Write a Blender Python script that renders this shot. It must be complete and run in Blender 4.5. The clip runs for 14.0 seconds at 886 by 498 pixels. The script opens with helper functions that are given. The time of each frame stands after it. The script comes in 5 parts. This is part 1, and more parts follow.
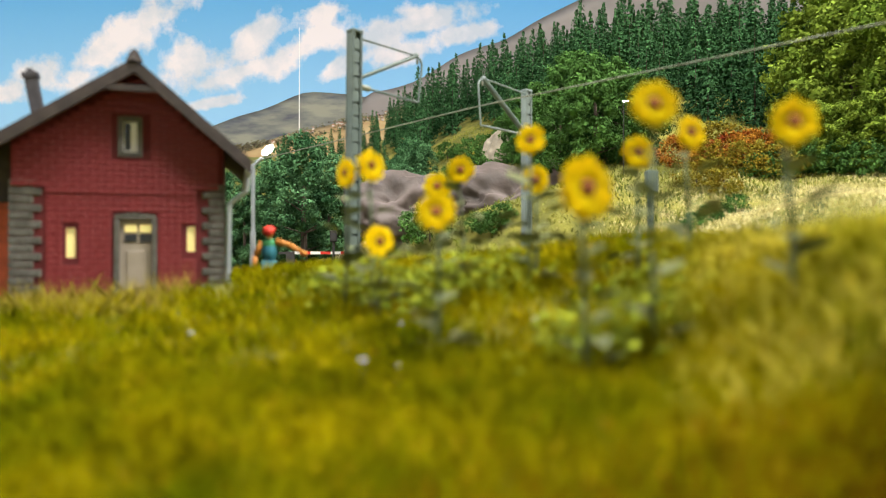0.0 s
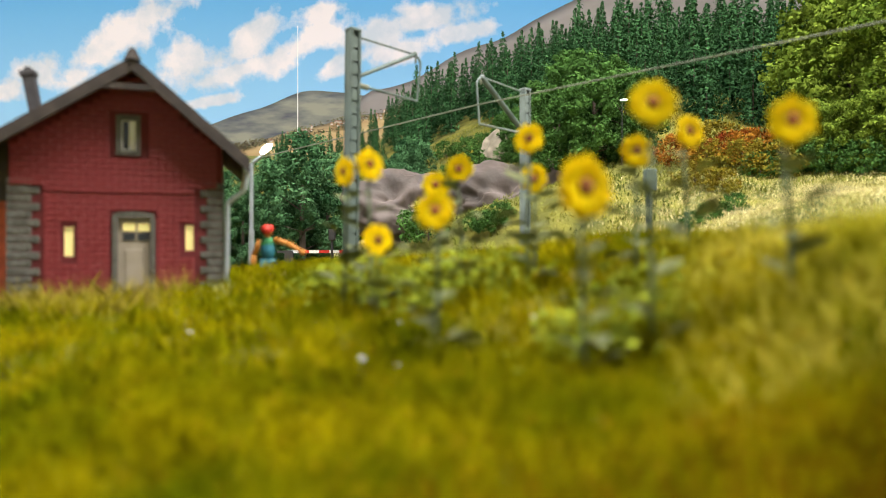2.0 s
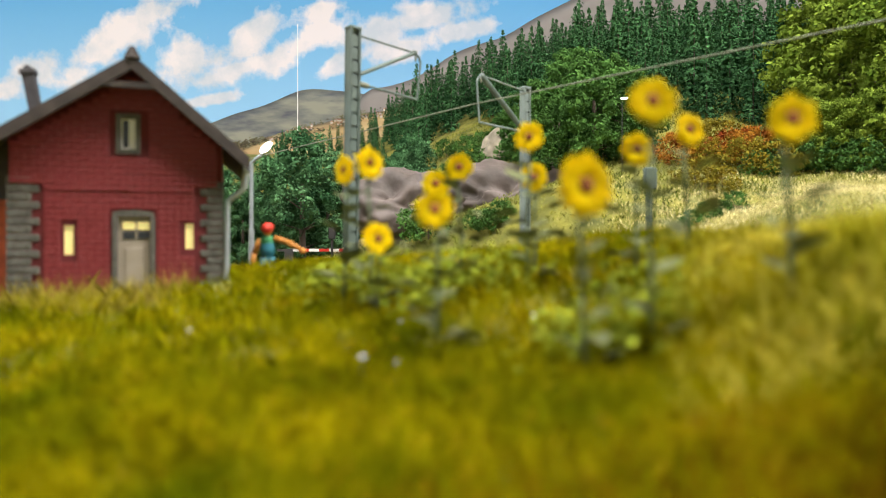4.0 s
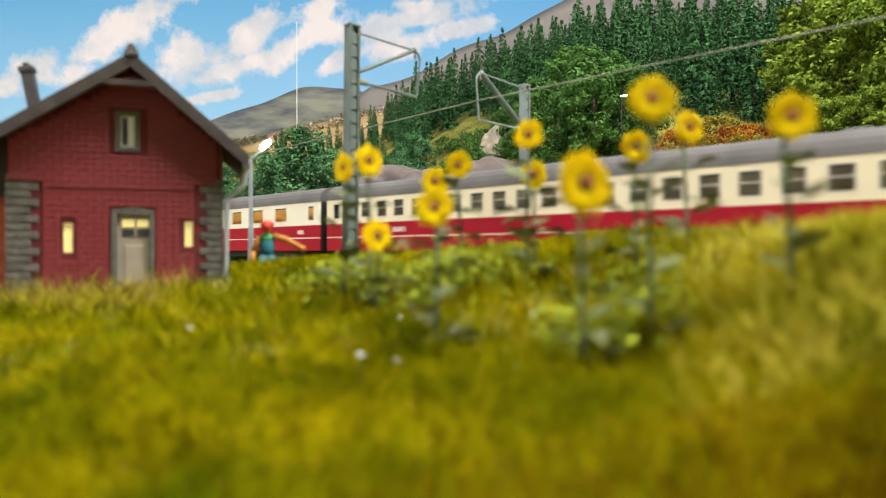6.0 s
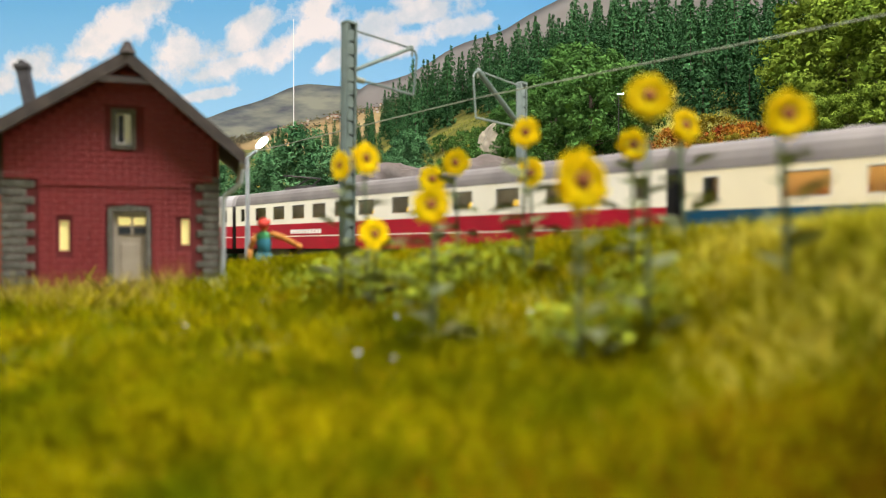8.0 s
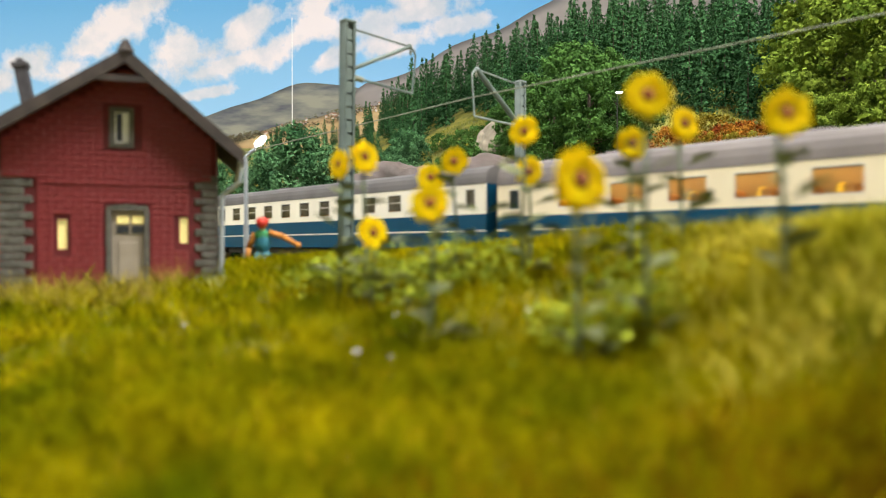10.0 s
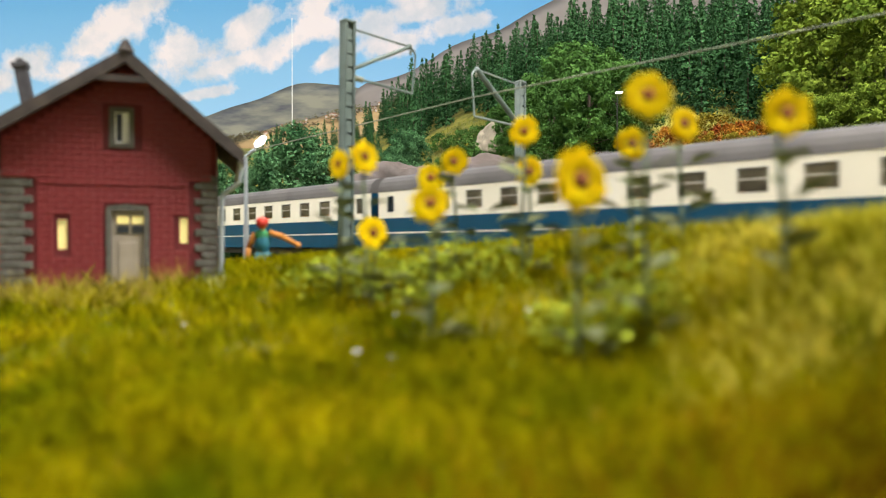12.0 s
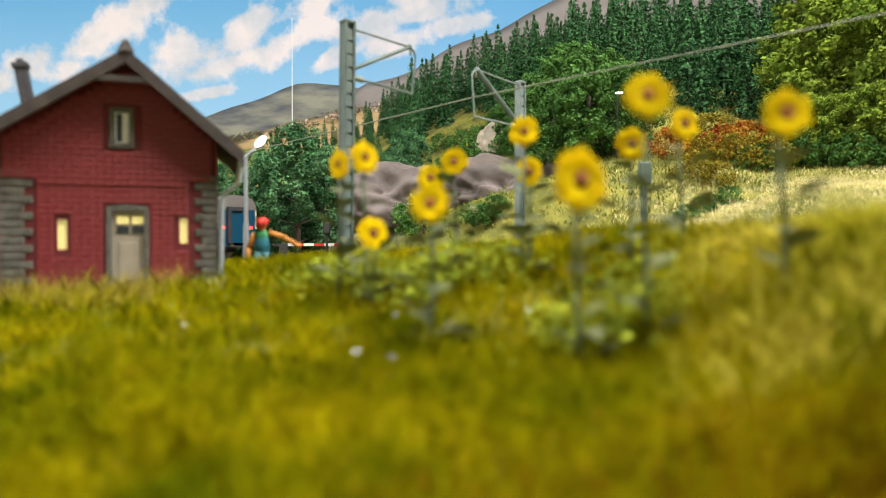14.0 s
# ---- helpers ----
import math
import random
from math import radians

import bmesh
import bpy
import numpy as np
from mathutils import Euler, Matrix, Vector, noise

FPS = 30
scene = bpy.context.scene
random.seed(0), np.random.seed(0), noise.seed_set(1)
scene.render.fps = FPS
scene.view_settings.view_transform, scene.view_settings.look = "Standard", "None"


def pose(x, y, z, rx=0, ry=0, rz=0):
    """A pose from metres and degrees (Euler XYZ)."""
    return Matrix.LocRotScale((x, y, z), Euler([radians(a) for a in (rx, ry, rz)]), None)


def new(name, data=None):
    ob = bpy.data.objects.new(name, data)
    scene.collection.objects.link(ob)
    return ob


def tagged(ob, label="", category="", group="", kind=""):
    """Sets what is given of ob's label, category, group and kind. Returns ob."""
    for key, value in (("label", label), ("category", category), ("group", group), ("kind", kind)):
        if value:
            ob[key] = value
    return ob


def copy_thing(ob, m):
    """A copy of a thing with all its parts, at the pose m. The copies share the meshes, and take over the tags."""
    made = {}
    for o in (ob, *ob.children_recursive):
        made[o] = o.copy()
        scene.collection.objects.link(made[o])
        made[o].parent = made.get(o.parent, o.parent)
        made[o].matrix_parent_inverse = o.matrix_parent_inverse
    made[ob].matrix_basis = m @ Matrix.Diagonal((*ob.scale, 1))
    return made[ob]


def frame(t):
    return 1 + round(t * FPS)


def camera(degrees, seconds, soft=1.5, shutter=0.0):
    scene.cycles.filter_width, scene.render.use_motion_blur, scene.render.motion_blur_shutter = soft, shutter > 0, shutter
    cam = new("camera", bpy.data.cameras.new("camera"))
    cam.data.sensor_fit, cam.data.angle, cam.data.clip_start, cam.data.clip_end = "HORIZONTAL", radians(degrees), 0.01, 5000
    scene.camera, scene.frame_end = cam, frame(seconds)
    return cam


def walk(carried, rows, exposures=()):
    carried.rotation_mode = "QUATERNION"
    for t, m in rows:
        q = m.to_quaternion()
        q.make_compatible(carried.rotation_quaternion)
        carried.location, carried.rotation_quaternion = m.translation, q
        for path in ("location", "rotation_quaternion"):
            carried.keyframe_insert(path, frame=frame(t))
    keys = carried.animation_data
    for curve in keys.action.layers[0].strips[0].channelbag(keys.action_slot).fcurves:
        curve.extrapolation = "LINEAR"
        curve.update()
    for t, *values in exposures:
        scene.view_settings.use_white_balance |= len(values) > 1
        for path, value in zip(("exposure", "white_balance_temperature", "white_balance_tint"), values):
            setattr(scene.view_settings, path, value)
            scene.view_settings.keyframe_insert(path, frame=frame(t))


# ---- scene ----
M = 1 / 87            # model scale
EYE = (0.0, 0.0, 0.014)
cam = camera(66.3, 14.0, soft=0.8, shutter=0.15)
cam.data.dof.use_dof = True
cam.data.dof.focus_distance = 0.72
cam.data.dof.aperture_fstop = 13.5


def facing(yaw, pitch):
    """The camera level along +y, turned by degrees to its right and downwards."""
    return pose(*EYE, 90 - pitch, 0, -yaw)


walk(cam, [(0.0, facing(-0.12, -0.05)), (0.5, facing(0, -0.01)), (1.0, facing(0, 0)), (1.5, facing(0, 0.01)), (2.0, facing(0, 0.06)),
           (2.5, facing(0, 0.07)), (3.0, facing(0, 0.11)), (5.5, facing(0.01, 0.31)), (6.0, facing(0.05, 0.38)), (6.5, facing(0.10, 0.44)),
           (7.0, facing(0.16, 0.47)), (7.5, facing(0.23, 0.50)), (8.0, facing(0.30, 0.56)), (10.5, facing(0.42, 0.67)),
           (12.0, facing(0.42, 0.66)), (14.0, facing(0.42, 0.645))])

# ---- light: a closed hobby room with lit panels in its ceiling ----
world = bpy.data.worlds.new("room_air")
world.use_nodes = True
world.node_tree.nodes["Background"].inputs[0].default_value = (1, 1, 1, 1)
world.node_tree.nodes["Background"].inputs[1].default_value = 0.05
scene.world = world
scene.view_settings.exposure = 0.0
PANELS = [(-3.0, -0.1, 26), (-1.2, -0.1, 40), (0.55, -0.1, 50), (2.3, -0.1, 36), (4.2, -0.1, 26)]
for px, py, watts in PANELS:
    lamp = bpy.data.lights.new("panel_light", "AREA")
    lamp.shape, lamp.size, lamp.size_y, lamp.energy, lamp.color = "RECTANGLE", 1.2, 0.6, watts, (1.0, 0.965, 0.915)
    ob = new("panel_light", lamp)
    ob.matrix_world = pose(px, py, 1.275)


# ---- materials ----
def mat(name, color, rough=0.6, metal=0.0, vary=0.15, scale=40.0, bump=0.0, bscale=300.0, second=None, glow=0.0, islands=0.0, spec=0.5, stretch=None):
    m = bpy.data.materials.new(name)
    m.use_nodes = True
    nt = m.node_tree
    b = nt.nodes["Principled BSDF"]
    b.inputs["Roughness"].default_value, b.inputs["Metallic"].default_value = rough, metal
    b.inputs["Specular IOR Level"].default_value = spec
    geo = nt.nodes.new("ShaderNodeTexCoord")
    n1 = nt.nodes.new("ShaderNodeTexNoise")
    n1.inputs["Scale"].default_value, n1.inputs["Detail"].default_value = scale, 6
    grain = geo.outputs["Object"]
    if stretch:
        mp = nt.nodes.new("ShaderNodeMapping")
        mp.inputs["Scale"].default_value = stretch
        nt.links.new(grain, mp.inputs["Vector"])
        grain = mp.outputs["Vector"]
    nt.links.new(grain, n1.inputs["Vector"])
    ramp = nt.nodes.new("ShaderNodeValToRGB")
    dark = tuple(c * (1 - vary) for c in color)
    light = tuple(min(1, c * (1 + vary)) for c in (second or color))
    ramp.color_ramp.elements[0].color, ramp.color_ramp.elements[1].color = (*dark, 1), (*light, 1)
    ramp.color_ramp.elements[0].position, ramp.color_ramp.elements[1].position = 0.35, 0.65
    nt.links.new(n1.outputs["Fac"], ramp.inputs[0])
    out = ramp.outputs[0]
    if islands:
        info = nt.nodes.new("ShaderNodeNewGeometry")
        hsv = nt.nodes.new("ShaderNodeHueSaturation")
        rng = nt.nodes.new("ShaderNodeMapRange")
        rng.inputs["To Min"].default_value, rng.inputs["To Max"].default_value = 1 - islands, 1 + islands
        nt.links.new(info.outputs["Random Per Island"], rng.inputs["Value"])
        nt.links.new(rng.outputs[0], hsv.inputs["Value"])
        nt.links.new(out, hsv.inputs["Color"])
        out = hsv.outputs[0]
    nt.links.new(out, b.inputs["Base Color"])
    if bump:
        n2 = nt.nodes.new("ShaderNodeTexNoise")
        n2.inputs["Scale"].default_value, n2.inputs["Detail"].default_value = bscale, 4
        nt.links.new(geo.outputs["Object"], n2.inputs["Vector"])
        bp = nt.nodes.new("ShaderNodeBump")
        bp.inputs["Strength"].default_value, bp.inputs["Distance"].default_value = bump, 0.001
        nt.links.new(n2.outputs["Fac"], bp.inputs["Height"])
        nt.links.new(bp.outputs[0], b.inputs["Normal"])
    if glow:
        b.inputs["Emission Color"].default_value = (*color, 1)
        b.inputs["Emission Strength"].default_value = glow
    return m


def glass_mat(name, tint, rough=0.05):
    m = bpy.data.materials.new(name)
    m.use_nodes = True
    nt = m.node_tree
    nt.nodes.remove(nt.nodes["Principled BSDF"])
    clear, gloss, mix = nt.nodes.new("ShaderNodeBsdfTransparent"), nt.nodes.new("ShaderNodeBsdfGlossy"), nt.nodes.new("ShaderNodeMixShader")
    clear.inputs[0].default_value = (*tint, 1)
    gloss.inputs["Roughness"].default_value = rough
    edge, power, gain = nt.nodes.new("ShaderNodeLayerWeight"), nt.nodes.new("ShaderNodeMath"), nt.nodes.new("ShaderNodeMath")
    power.operation, power.inputs[1].default_value = "POWER", 4.0
    gain.operation, gain.inputs[1].default_value, gain.inputs[2].default_value = "MULTIPLY_ADD", 0.5, 0.03
    nt.links.new(edge.outputs["Facing"], power.inputs[0])
    nt.links.new(power.outputs[0], gain.inputs[0])
    nt.links.new(gain.outputs[0], mix.inputs[0])
    nt.links.new(clear.outputs[0], mix.inputs[1])
    nt.links.new(gloss.outputs[0], mix.inputs[2])
    nt.links.new(mix.outputs[0], nt.nodes["Material Output"].inputs[0])
    return m


SOIL = mat("soil", (0.095, 0.105, 0.012), 0.95, vary=0.35, scale=60, bump=0.6, bscale=500, second=(0.145, 0.135, 0.018))
BALLAST = mat("ballast", (0.17, 0.14, 0.115), 0.95, vary=0.5, scale=900, bump=1.0, bscale=900)
GRASS = mat("static_grass", (0.155, 0.188, 0.0008), 0.9, vary=0.25, scale=46, second=(0.275, 0.230, 0.001), islands=0.35, spec=0.03)
GRASS_PALE = mat("pale_meadow_grass", (0.46, 0.45, 0.018), 0.9, vary=0.2, scale=40, second=(0.58, 0.50, 0.07), islands=0.25, spec=0.03)
GLINT_FLECK = mat("glint_fleck", (0.42, 0.17, 0.002), 0.8, vary=0.3, scale=300, second=(0.50, 0.33, 0.01), islands=0.3, spec=0.1)
WISP = mat("wisp_grass", (0.34, 0.24, 0.05), 0.9, vary=0.25, scale=60, second=(0.36, 0.31, 0.04), islands=0.3, spec=0.03)
GRASS_RUST = mat("rust_grass", (0.155, 0.078, 0.001), 0.9, vary=0.25, scale=30, second=(0.24, 0.145, 0.002), islands=0.25, spec=0.03)
GRASS_DRY = mat("dry_grass", (0.54, 0.49, 0.18), 0.9, vary=0.15, scale=18, second=(0.76, 0.66, 0.38), islands=0.10, spec=0.05)
GRASS_BACK = mat("hill_grass", (0.130, 0.170, 0.030), 0.9, vary=0.3, scale=20, second=(0.27, 0.265, 0.06), islands=0.25, spec=0.05)
BRICK = mat("red_brick", (0.165, 0.013, 0.015), 0.48, vary=0.3, scale=130, second=(0.215, 0.024, 0.029), bump=0.5, bscale=900)
MORTAR = mat("dark_mortar", (0.112, 0.012, 0.014), 0.85, vary=0.2, scale=200)
STONE = mat("grey_stone", (0.095, 0.090, 0.078), 0.85, vary=0.25, scale=250, bump=0.5, bscale=700)
ROOF = mat("roof_shingle", (0.042, 0.032, 0.029), 0.8, vary=0.3, scale=200, bump=0.4)
WOOD_DARK = mat("dark_timber", (0.042, 0.031, 0.027), 0.75, vary=0.3, scale=200)
DOOR = mat("door_paint", (0.31, 0.265, 0.215), 0.6, vary=0.08, scale=150)
WHITE = mat("white_paint", (0.78, 0.78, 0.75), 0.5, vary=0.05, scale=200)
LITPANE = mat("lit_pane", (1.0, 0.83, 0.33), 0.4, vary=0.05, glow=0.32)
CABPANE = mat("cab_pane", (0.10, 0.105, 0.10), 0.12, vary=0.2)
DARKPANE = mat("dark_pane", (0.02, 0.024, 0.028), 0.1, vary=0.2)
ZINC = mat("zinc_pipe", (0.38, 0.42, 0.46), 0.45, metal=0.4, vary=0.1, scale=100)
MAST = mat("mast_paint", (0.105, 0.142, 0.128), 0.55, vary=0.15, scale=150)
MAST_LIGHT = mat("mast_bright", (0.22, 0.27, 0.26), 0.45, metal=0.3, vary=0.15, scale=150)
WIRE = mat("wire_metal", (0.20, 0.215, 0.165), 0.6, metal=0.2, vary=0.2, scale=100)
LAMPGLOW = mat("lamp_glow", (0.95, 0.98, 1.0), 0.3, vary=0.0, glow=14)
PETAL = mat("petal_yellow", (0.95, 0.70, 0.001), 0.7, vary=0.08, scale=600, second=(0.95, 0.74, 0.002), islands=0.10, spec=0.08)
DISC = mat("seed_disc", (0.26, 0.080, 0.008), 0.85, vary=0.4, scale=1500, bump=0.8, bscale=3000)
STEM = mat("stem_green", (0.045, 0.070, 0.025), 0.7, vary=0.2, scale=300)
LEAF = mat("sunflower_leaf", (0.185, 0.205, 0.085), 0.75, vary=0.25, scale=300)
SPRUCE = mat("spruce_needles", (0.021, 0.068, 0.024), 0.9, vary=0.3, scale=60, second=(0.048, 0.122, 0.046), islands=0.45, spec=0.05)
BROAD = mat("broad_foliage", (0.046, 0.112, 0.026), 0.9, vary=0.3, scale=50, second=(0.07, 0.155, 0.035), islands=0.25, spec=0.05)
BROAD_DARK = mat("dark_foliage", (0.038, 0.115, 0.045), 0.9, vary=0.3, scale=50, second=(0.085, 0.185, 0.080), islands=0.25, spec=0.05)
BROAD_YEL = mat("yellow_foliage", (0.078, 0.140, 0.014), 0.9, vary=0.3, scale=50, second=(0.155, 0.215, 0.028), islands=0.3, spec=0.05)
AUTUMN = mat("autumn_foliage", (0.30, 0.05, 0.015), 0.9, vary=0.4, scale=45, second=(0.34, 0.17, 0.02), islands=0.5, spec=0.05)
WEED = mat("weed_leaf", (0.10, 0.145, 0.010), 0.9, vary=0.3, scale=200, second=(0.18, 0.21, 0.018), islands=0.4, spec=0.05)
OCHRE = mat("ochre_foliage", (0.26, 0.17, 0.012), 0.9, vary=0.3, scale=60, second=(0.16, 0.15, 0.02), islands=0.4, spec=0.05)
BARK = mat("bark", (0.075, 0.055, 0.04), 0.9, vary=0.3, scale=200, bump=0.6)
ROCK = mat("rock", (0.070, 0.052, 0.044), 0.65, vary=0.4, scale=26, bump=1.0, bscale=90, second=(0.125, 0.098, 0.090))
ROCK_PALE = mat("pale_rock", (0.30, 0.26, 0.195), 0.85, vary=0.4, scale=50, bump=0.8, bscale=200)
WALLP = mat("room_wall_paint", (0.72, 0.70, 0.66), 0.9, vary=0.04, scale=3)
FLOORM = mat("room_floor", (0.30, 0.26, 0.21), 0.6, vary=0.15, scale=4)
PANELM = mat("panel_diffuser", (1.0, 0.96, 0.9), 0.5, vary=0.0, glow=4)
STEEL = mat("rail_steel", (0.30, 0.27, 0.24), 0.35, metal=0.8, vary=0.2, scale=300)
SLEEPER = mat("sleeper", (0.06, 0.05, 0.042), 0.85, vary=0.3, scale=300)
CREAM = mat("cream_paint", (0.74, 0.66, 0.48), 0.35, vary=0.03, scale=60)
BEIGE = mat("ivory_paint", (0.74, 0.70, 0.60), 0.35, vary=0.03, scale=60)
RED = mat("crimson_paint", (0.31, 0.005, 0.020), 0.35, vary=0.08, scale=60, spec=0.25)
BLUE = mat("ocean_blue_paint", (0.003, 0.052, 0.105), 0.35, vary=0.08, scale=60, spec=0.25)
GREY_ROOF = mat("grey_roof_paint", (0.105, 0.098, 0.098), 0.6, vary=0.15, scale=60, spec=0.25)
BLUE_TRAIN_ROOF = mat("umber_grey_roof_paint", (0.155, 0.138, 0.134), 0.6, vary=0.15, scale=60, spec=0.25)
SILVER_ROOF = mat("silver_roof_paint", (0.35, 0.325, 0.33), 0.5, vary=0.1, scale=60)
BLACK = mat("underframe_black", (0.03, 0.028, 0.027), 0.7, vary=0.3, scale=200)
RUBBER = mat("gangway_rubber", (0.02, 0.022, 0.03), 0.8, vary=0.2, scale=100)
SEAT = mat("seat_plastic", (0.50, 0.22, 0.04), 0.6, vary=0.2, scale=80)
INTERIOR = mat("interior_wall", (0.42, 0.29, 0.13), 0.7, vary=0.1, scale=80)
TABLE_LAMP = mat("table_lamp_glow", (1.0, 0.62, 0.04), 0.5, vary=0.0, glow=0.6)
TAILRED = mat("tail_lamp_glow", (1.0, 0.03, 0.02), 0.3, vary=0.0, glow=6)
GLASS = glass_mat("window_glass", (0.94, 0.95, 0.93))
CABINLIGHT = mat("cabin_light", (1.0, 0.72, 0.34), 0.5, vary=0.0, glow=4.2)
# Added fill for unlit coaches, which have no lamp of their own.
FILLGLOW = mat("interior_fill_glow", (1.0, 0.93, 0.80), 0.5, vary=0.0, glow=0.9)
PANELLING = mat("grey_olive_panelling", (0.24, 0.22, 0.155), 0.7, vary=0.4, scale=70)
ALU = mat("aluminium_frame", (0.62, 0.60, 0.54), 0.4, vary=0.05)
MARKING = mat("faded_marking", (0.55, 0.42, 0.42), 0.6, vary=0.35, scale=900)
TEAL = mat("teal_cloth", (0.02, 0.16, 0.22), 0.7, vary=0.15, scale=300)
ORANGE = mat("orange_vest", (0.50, 0.20, 0.03), 0.6, vary=0.1, scale=300)
CAPRED = mat("cap_red", (0.55, 0.03, 0.015), 0.6, vary=0.1, scale=300)
GREENSHIRT = mat("green_collar", (0.05, 0.28, 0.10), 0.7, vary=0.1, scale=300)


# ---- mesh helpers ----
def box(bm, x0, x1, y0, y1, z0, z1, bevel=0.0):
    r = bmesh.ops.create_cube(bm, size=1, matrix=Matrix.Translation(((x0 + x1) / 2, (y0 + y1) / 2, (z0 + z1) / 2)) @ Matrix.Diagonal((x1 - x0, y1 - y0, z1 - z0, 1)))
    if bevel:
        edges = list({e for v in r["verts"] for e in v.link_edges})
        bmesh.ops.bevel(bm, geom=edges, offset=bevel, segments=1, affect="EDGES")
    return bm


def tube(bm, a, b, r, r2=None, n=8):
    a, b = Vector(a), Vector(b)
    d = b - a
    m = Matrix.Translation((a + b) / 2) @ d.to_track_quat("Z", "Y").to_matrix().to_4x4()
    bmesh.ops.create_cone(bm, cap_ends=True, segments=n, radius1=r, radius2=r if r2 is None else r2, depth=d.length, matrix=m)
    return bm


def ball(bm, c, r, sx=1, sy=1, sz=1, sub=2):
    bmesh.ops.create_icosphere(bm, subdivisions=sub, radius=r, matrix=Matrix.Translation(c) @ Matrix.Diagonal((sx, sy, sz, 1)))
    return bm


def prism(bm, outline, axis, a, b):
    """A polygon (u, v) pulled along an axis from a to b; 'x': (y, z), 'y': (x, z)."""
    def at(u, v, w):
        return (w, u, v) if axis == "x" else (u, w, v)
    lo = [bm.verts.new(at(u, v, a)) for u, v in outline]
    hi = [bm.verts.new(at(u, v, b)) for u, v in outline]
    n = len(outline)
    bm.faces.new(lo), bm.faces.new(hi[::-1])
    for i in range(n):
        bm.faces.new((lo[i], hi[i], hi[(i + 1) % n], lo[(i + 1) % n]))
    bmesh.ops.recalc_face_normals(bm, faces=bm.faces)
    return bm


def mesh_of(name, bm, material, smooth=False):
    me = bpy.data.meshes.new(name)
    bm.to_mesh(me)
    bm.free()
    me.materials.append(material)
    if smooth:
        me.shade_smooth()
    return me


def part(name, bm, material, parent, label="", smooth=False):
    ob = new(name, mesh_of(name, bm, material, smooth) if isinstance(bm, bmesh.types.BMesh) else bm)
    ob.parent = parent
    if label:
        tagged(ob, label)
    return ob


def thing(name, label, category, m=None, group="", kind=""):
    ob = new(name)
    ob.empty_display_size = 0.01
    if m is not None:
        ob.matrix_world = m
    return tagged(ob, label, category, group, kind)


def single(name, bm, material, label, category, m=None, group="", kind="", smooth=False):
    ob = new(name, mesh_of(name, bm, material, smooth))
    if m is not None:
        ob.matrix_world = m
    return tagged(ob, label, category, group, kind)


def raw_mesh(name, verts, faces_n, faces, material):
    """A mesh from arrays: verts (n, 3), faces (m, k) of one corner count."""
    me = bpy.data.meshes.new(name)
    verts, faces = np.asarray(verts, np.float32), np.asarray(faces, np.int32)
    me.vertices.add(len(verts)), me.loops.add(faces.size), me.polygons.add(len(faces))
    me.vertices.foreach_set("co", verts.ravel())
    me.loops.foreach_set("vertex_index", faces.ravel())
    me.polygons.foreach_set("loop_start", np.arange(len(faces), dtype=np.int32) * faces_n)
    me.update(calc_edges=True)
    me.validate()
    me.materials.append(material)
    return me


# ---- the track's line: straight past the camera, bending to run along the layout at both ends ----
HEAD = math.atan2(0.7107, -0.7035)
P0 = np.array((0.1428, 0.2164))
RAIL = 0.0025         # height of the rail heads abreast of the camera
FALL = 0.0055         # metres of fall for each metre along the track


def rail_z(s):
    """Height of the rail heads s metres along the track."""
    return RAIL - FALL * np.clip(s - 0.02, -0.3, 0.75)


def line_point(s):
    """Place (x, y) and heading at s metres along the track; 0 is abreast of the camera's side."""
    v = np.array((math.cos(HEAD), math.sin(HEAD)))
    if -0.25 <= s <= 0.62:
        return P0 + v * s, HEAD
    if s > 0.62:
        p, r, bend, side, e = P0 + v * 0.62, 0.7, math.pi - HEAD, 1, s - 0.62
    else:
        p, r, bend, side, e = P0 - v * 0.25, 0.6, math.pi - HEAD, -1, -0.25 - s
    ang = min(e / r, bend)
    left = np.array((-math.sin(HEAD), math.cos(HEAD)))
    if side == 1:
        c = p + left * r
        h = HEAD + ang
        q = c - r * np.array((-math.sin(h), math.cos(h)))
        return q + np.array((math.cos(h), math.sin(h))) * max(0, e - r * bend), h
    c = p - left * r
    h = HEAD + ang
    q = c + r * np.array((-math.sin(h), math.cos(h)))
    return q - np.array((math.cos(h), math.sin(h))) * max(0, e - r * bend), h


LINE = np.array([line_point(s)[0] for s in np.arange(-5.3, 4.2, 0.02)])
TANG = np.gradient(LINE, axis=0)
TANG /= np.linalg.norm(TANG, axis=1)[:, None]


def off_line(x, y):
    """Signed distance from the track, positive beyond it."""
    x, y = np.asarray(x, float), np.asarray(y, float)
    out = np.empty(x.shape)
    fx, fy, fo = x.ravel(), y.ravel(), out.ravel()
    for i in range(0, fx.size, 20000):
        dx, dy = fx[i:i + 20000, None] - LINE[None, :, 0], fy[i:i + 20000, None] - LINE[None, :, 1]
        k = np.argmin(dx * dx + dy * dy, axis=1)
        j = np.arange(len(k))
        fo[i:i + 20000] = -(TANG[k, 0] * dy[j, k] - TANG[k, 1] * dx[j, k])
    return fo.reshape(x.shape)


def smooth(a):
    a = np.clip(a, 0, 1)
    return a * a * (3 - 2 * a)


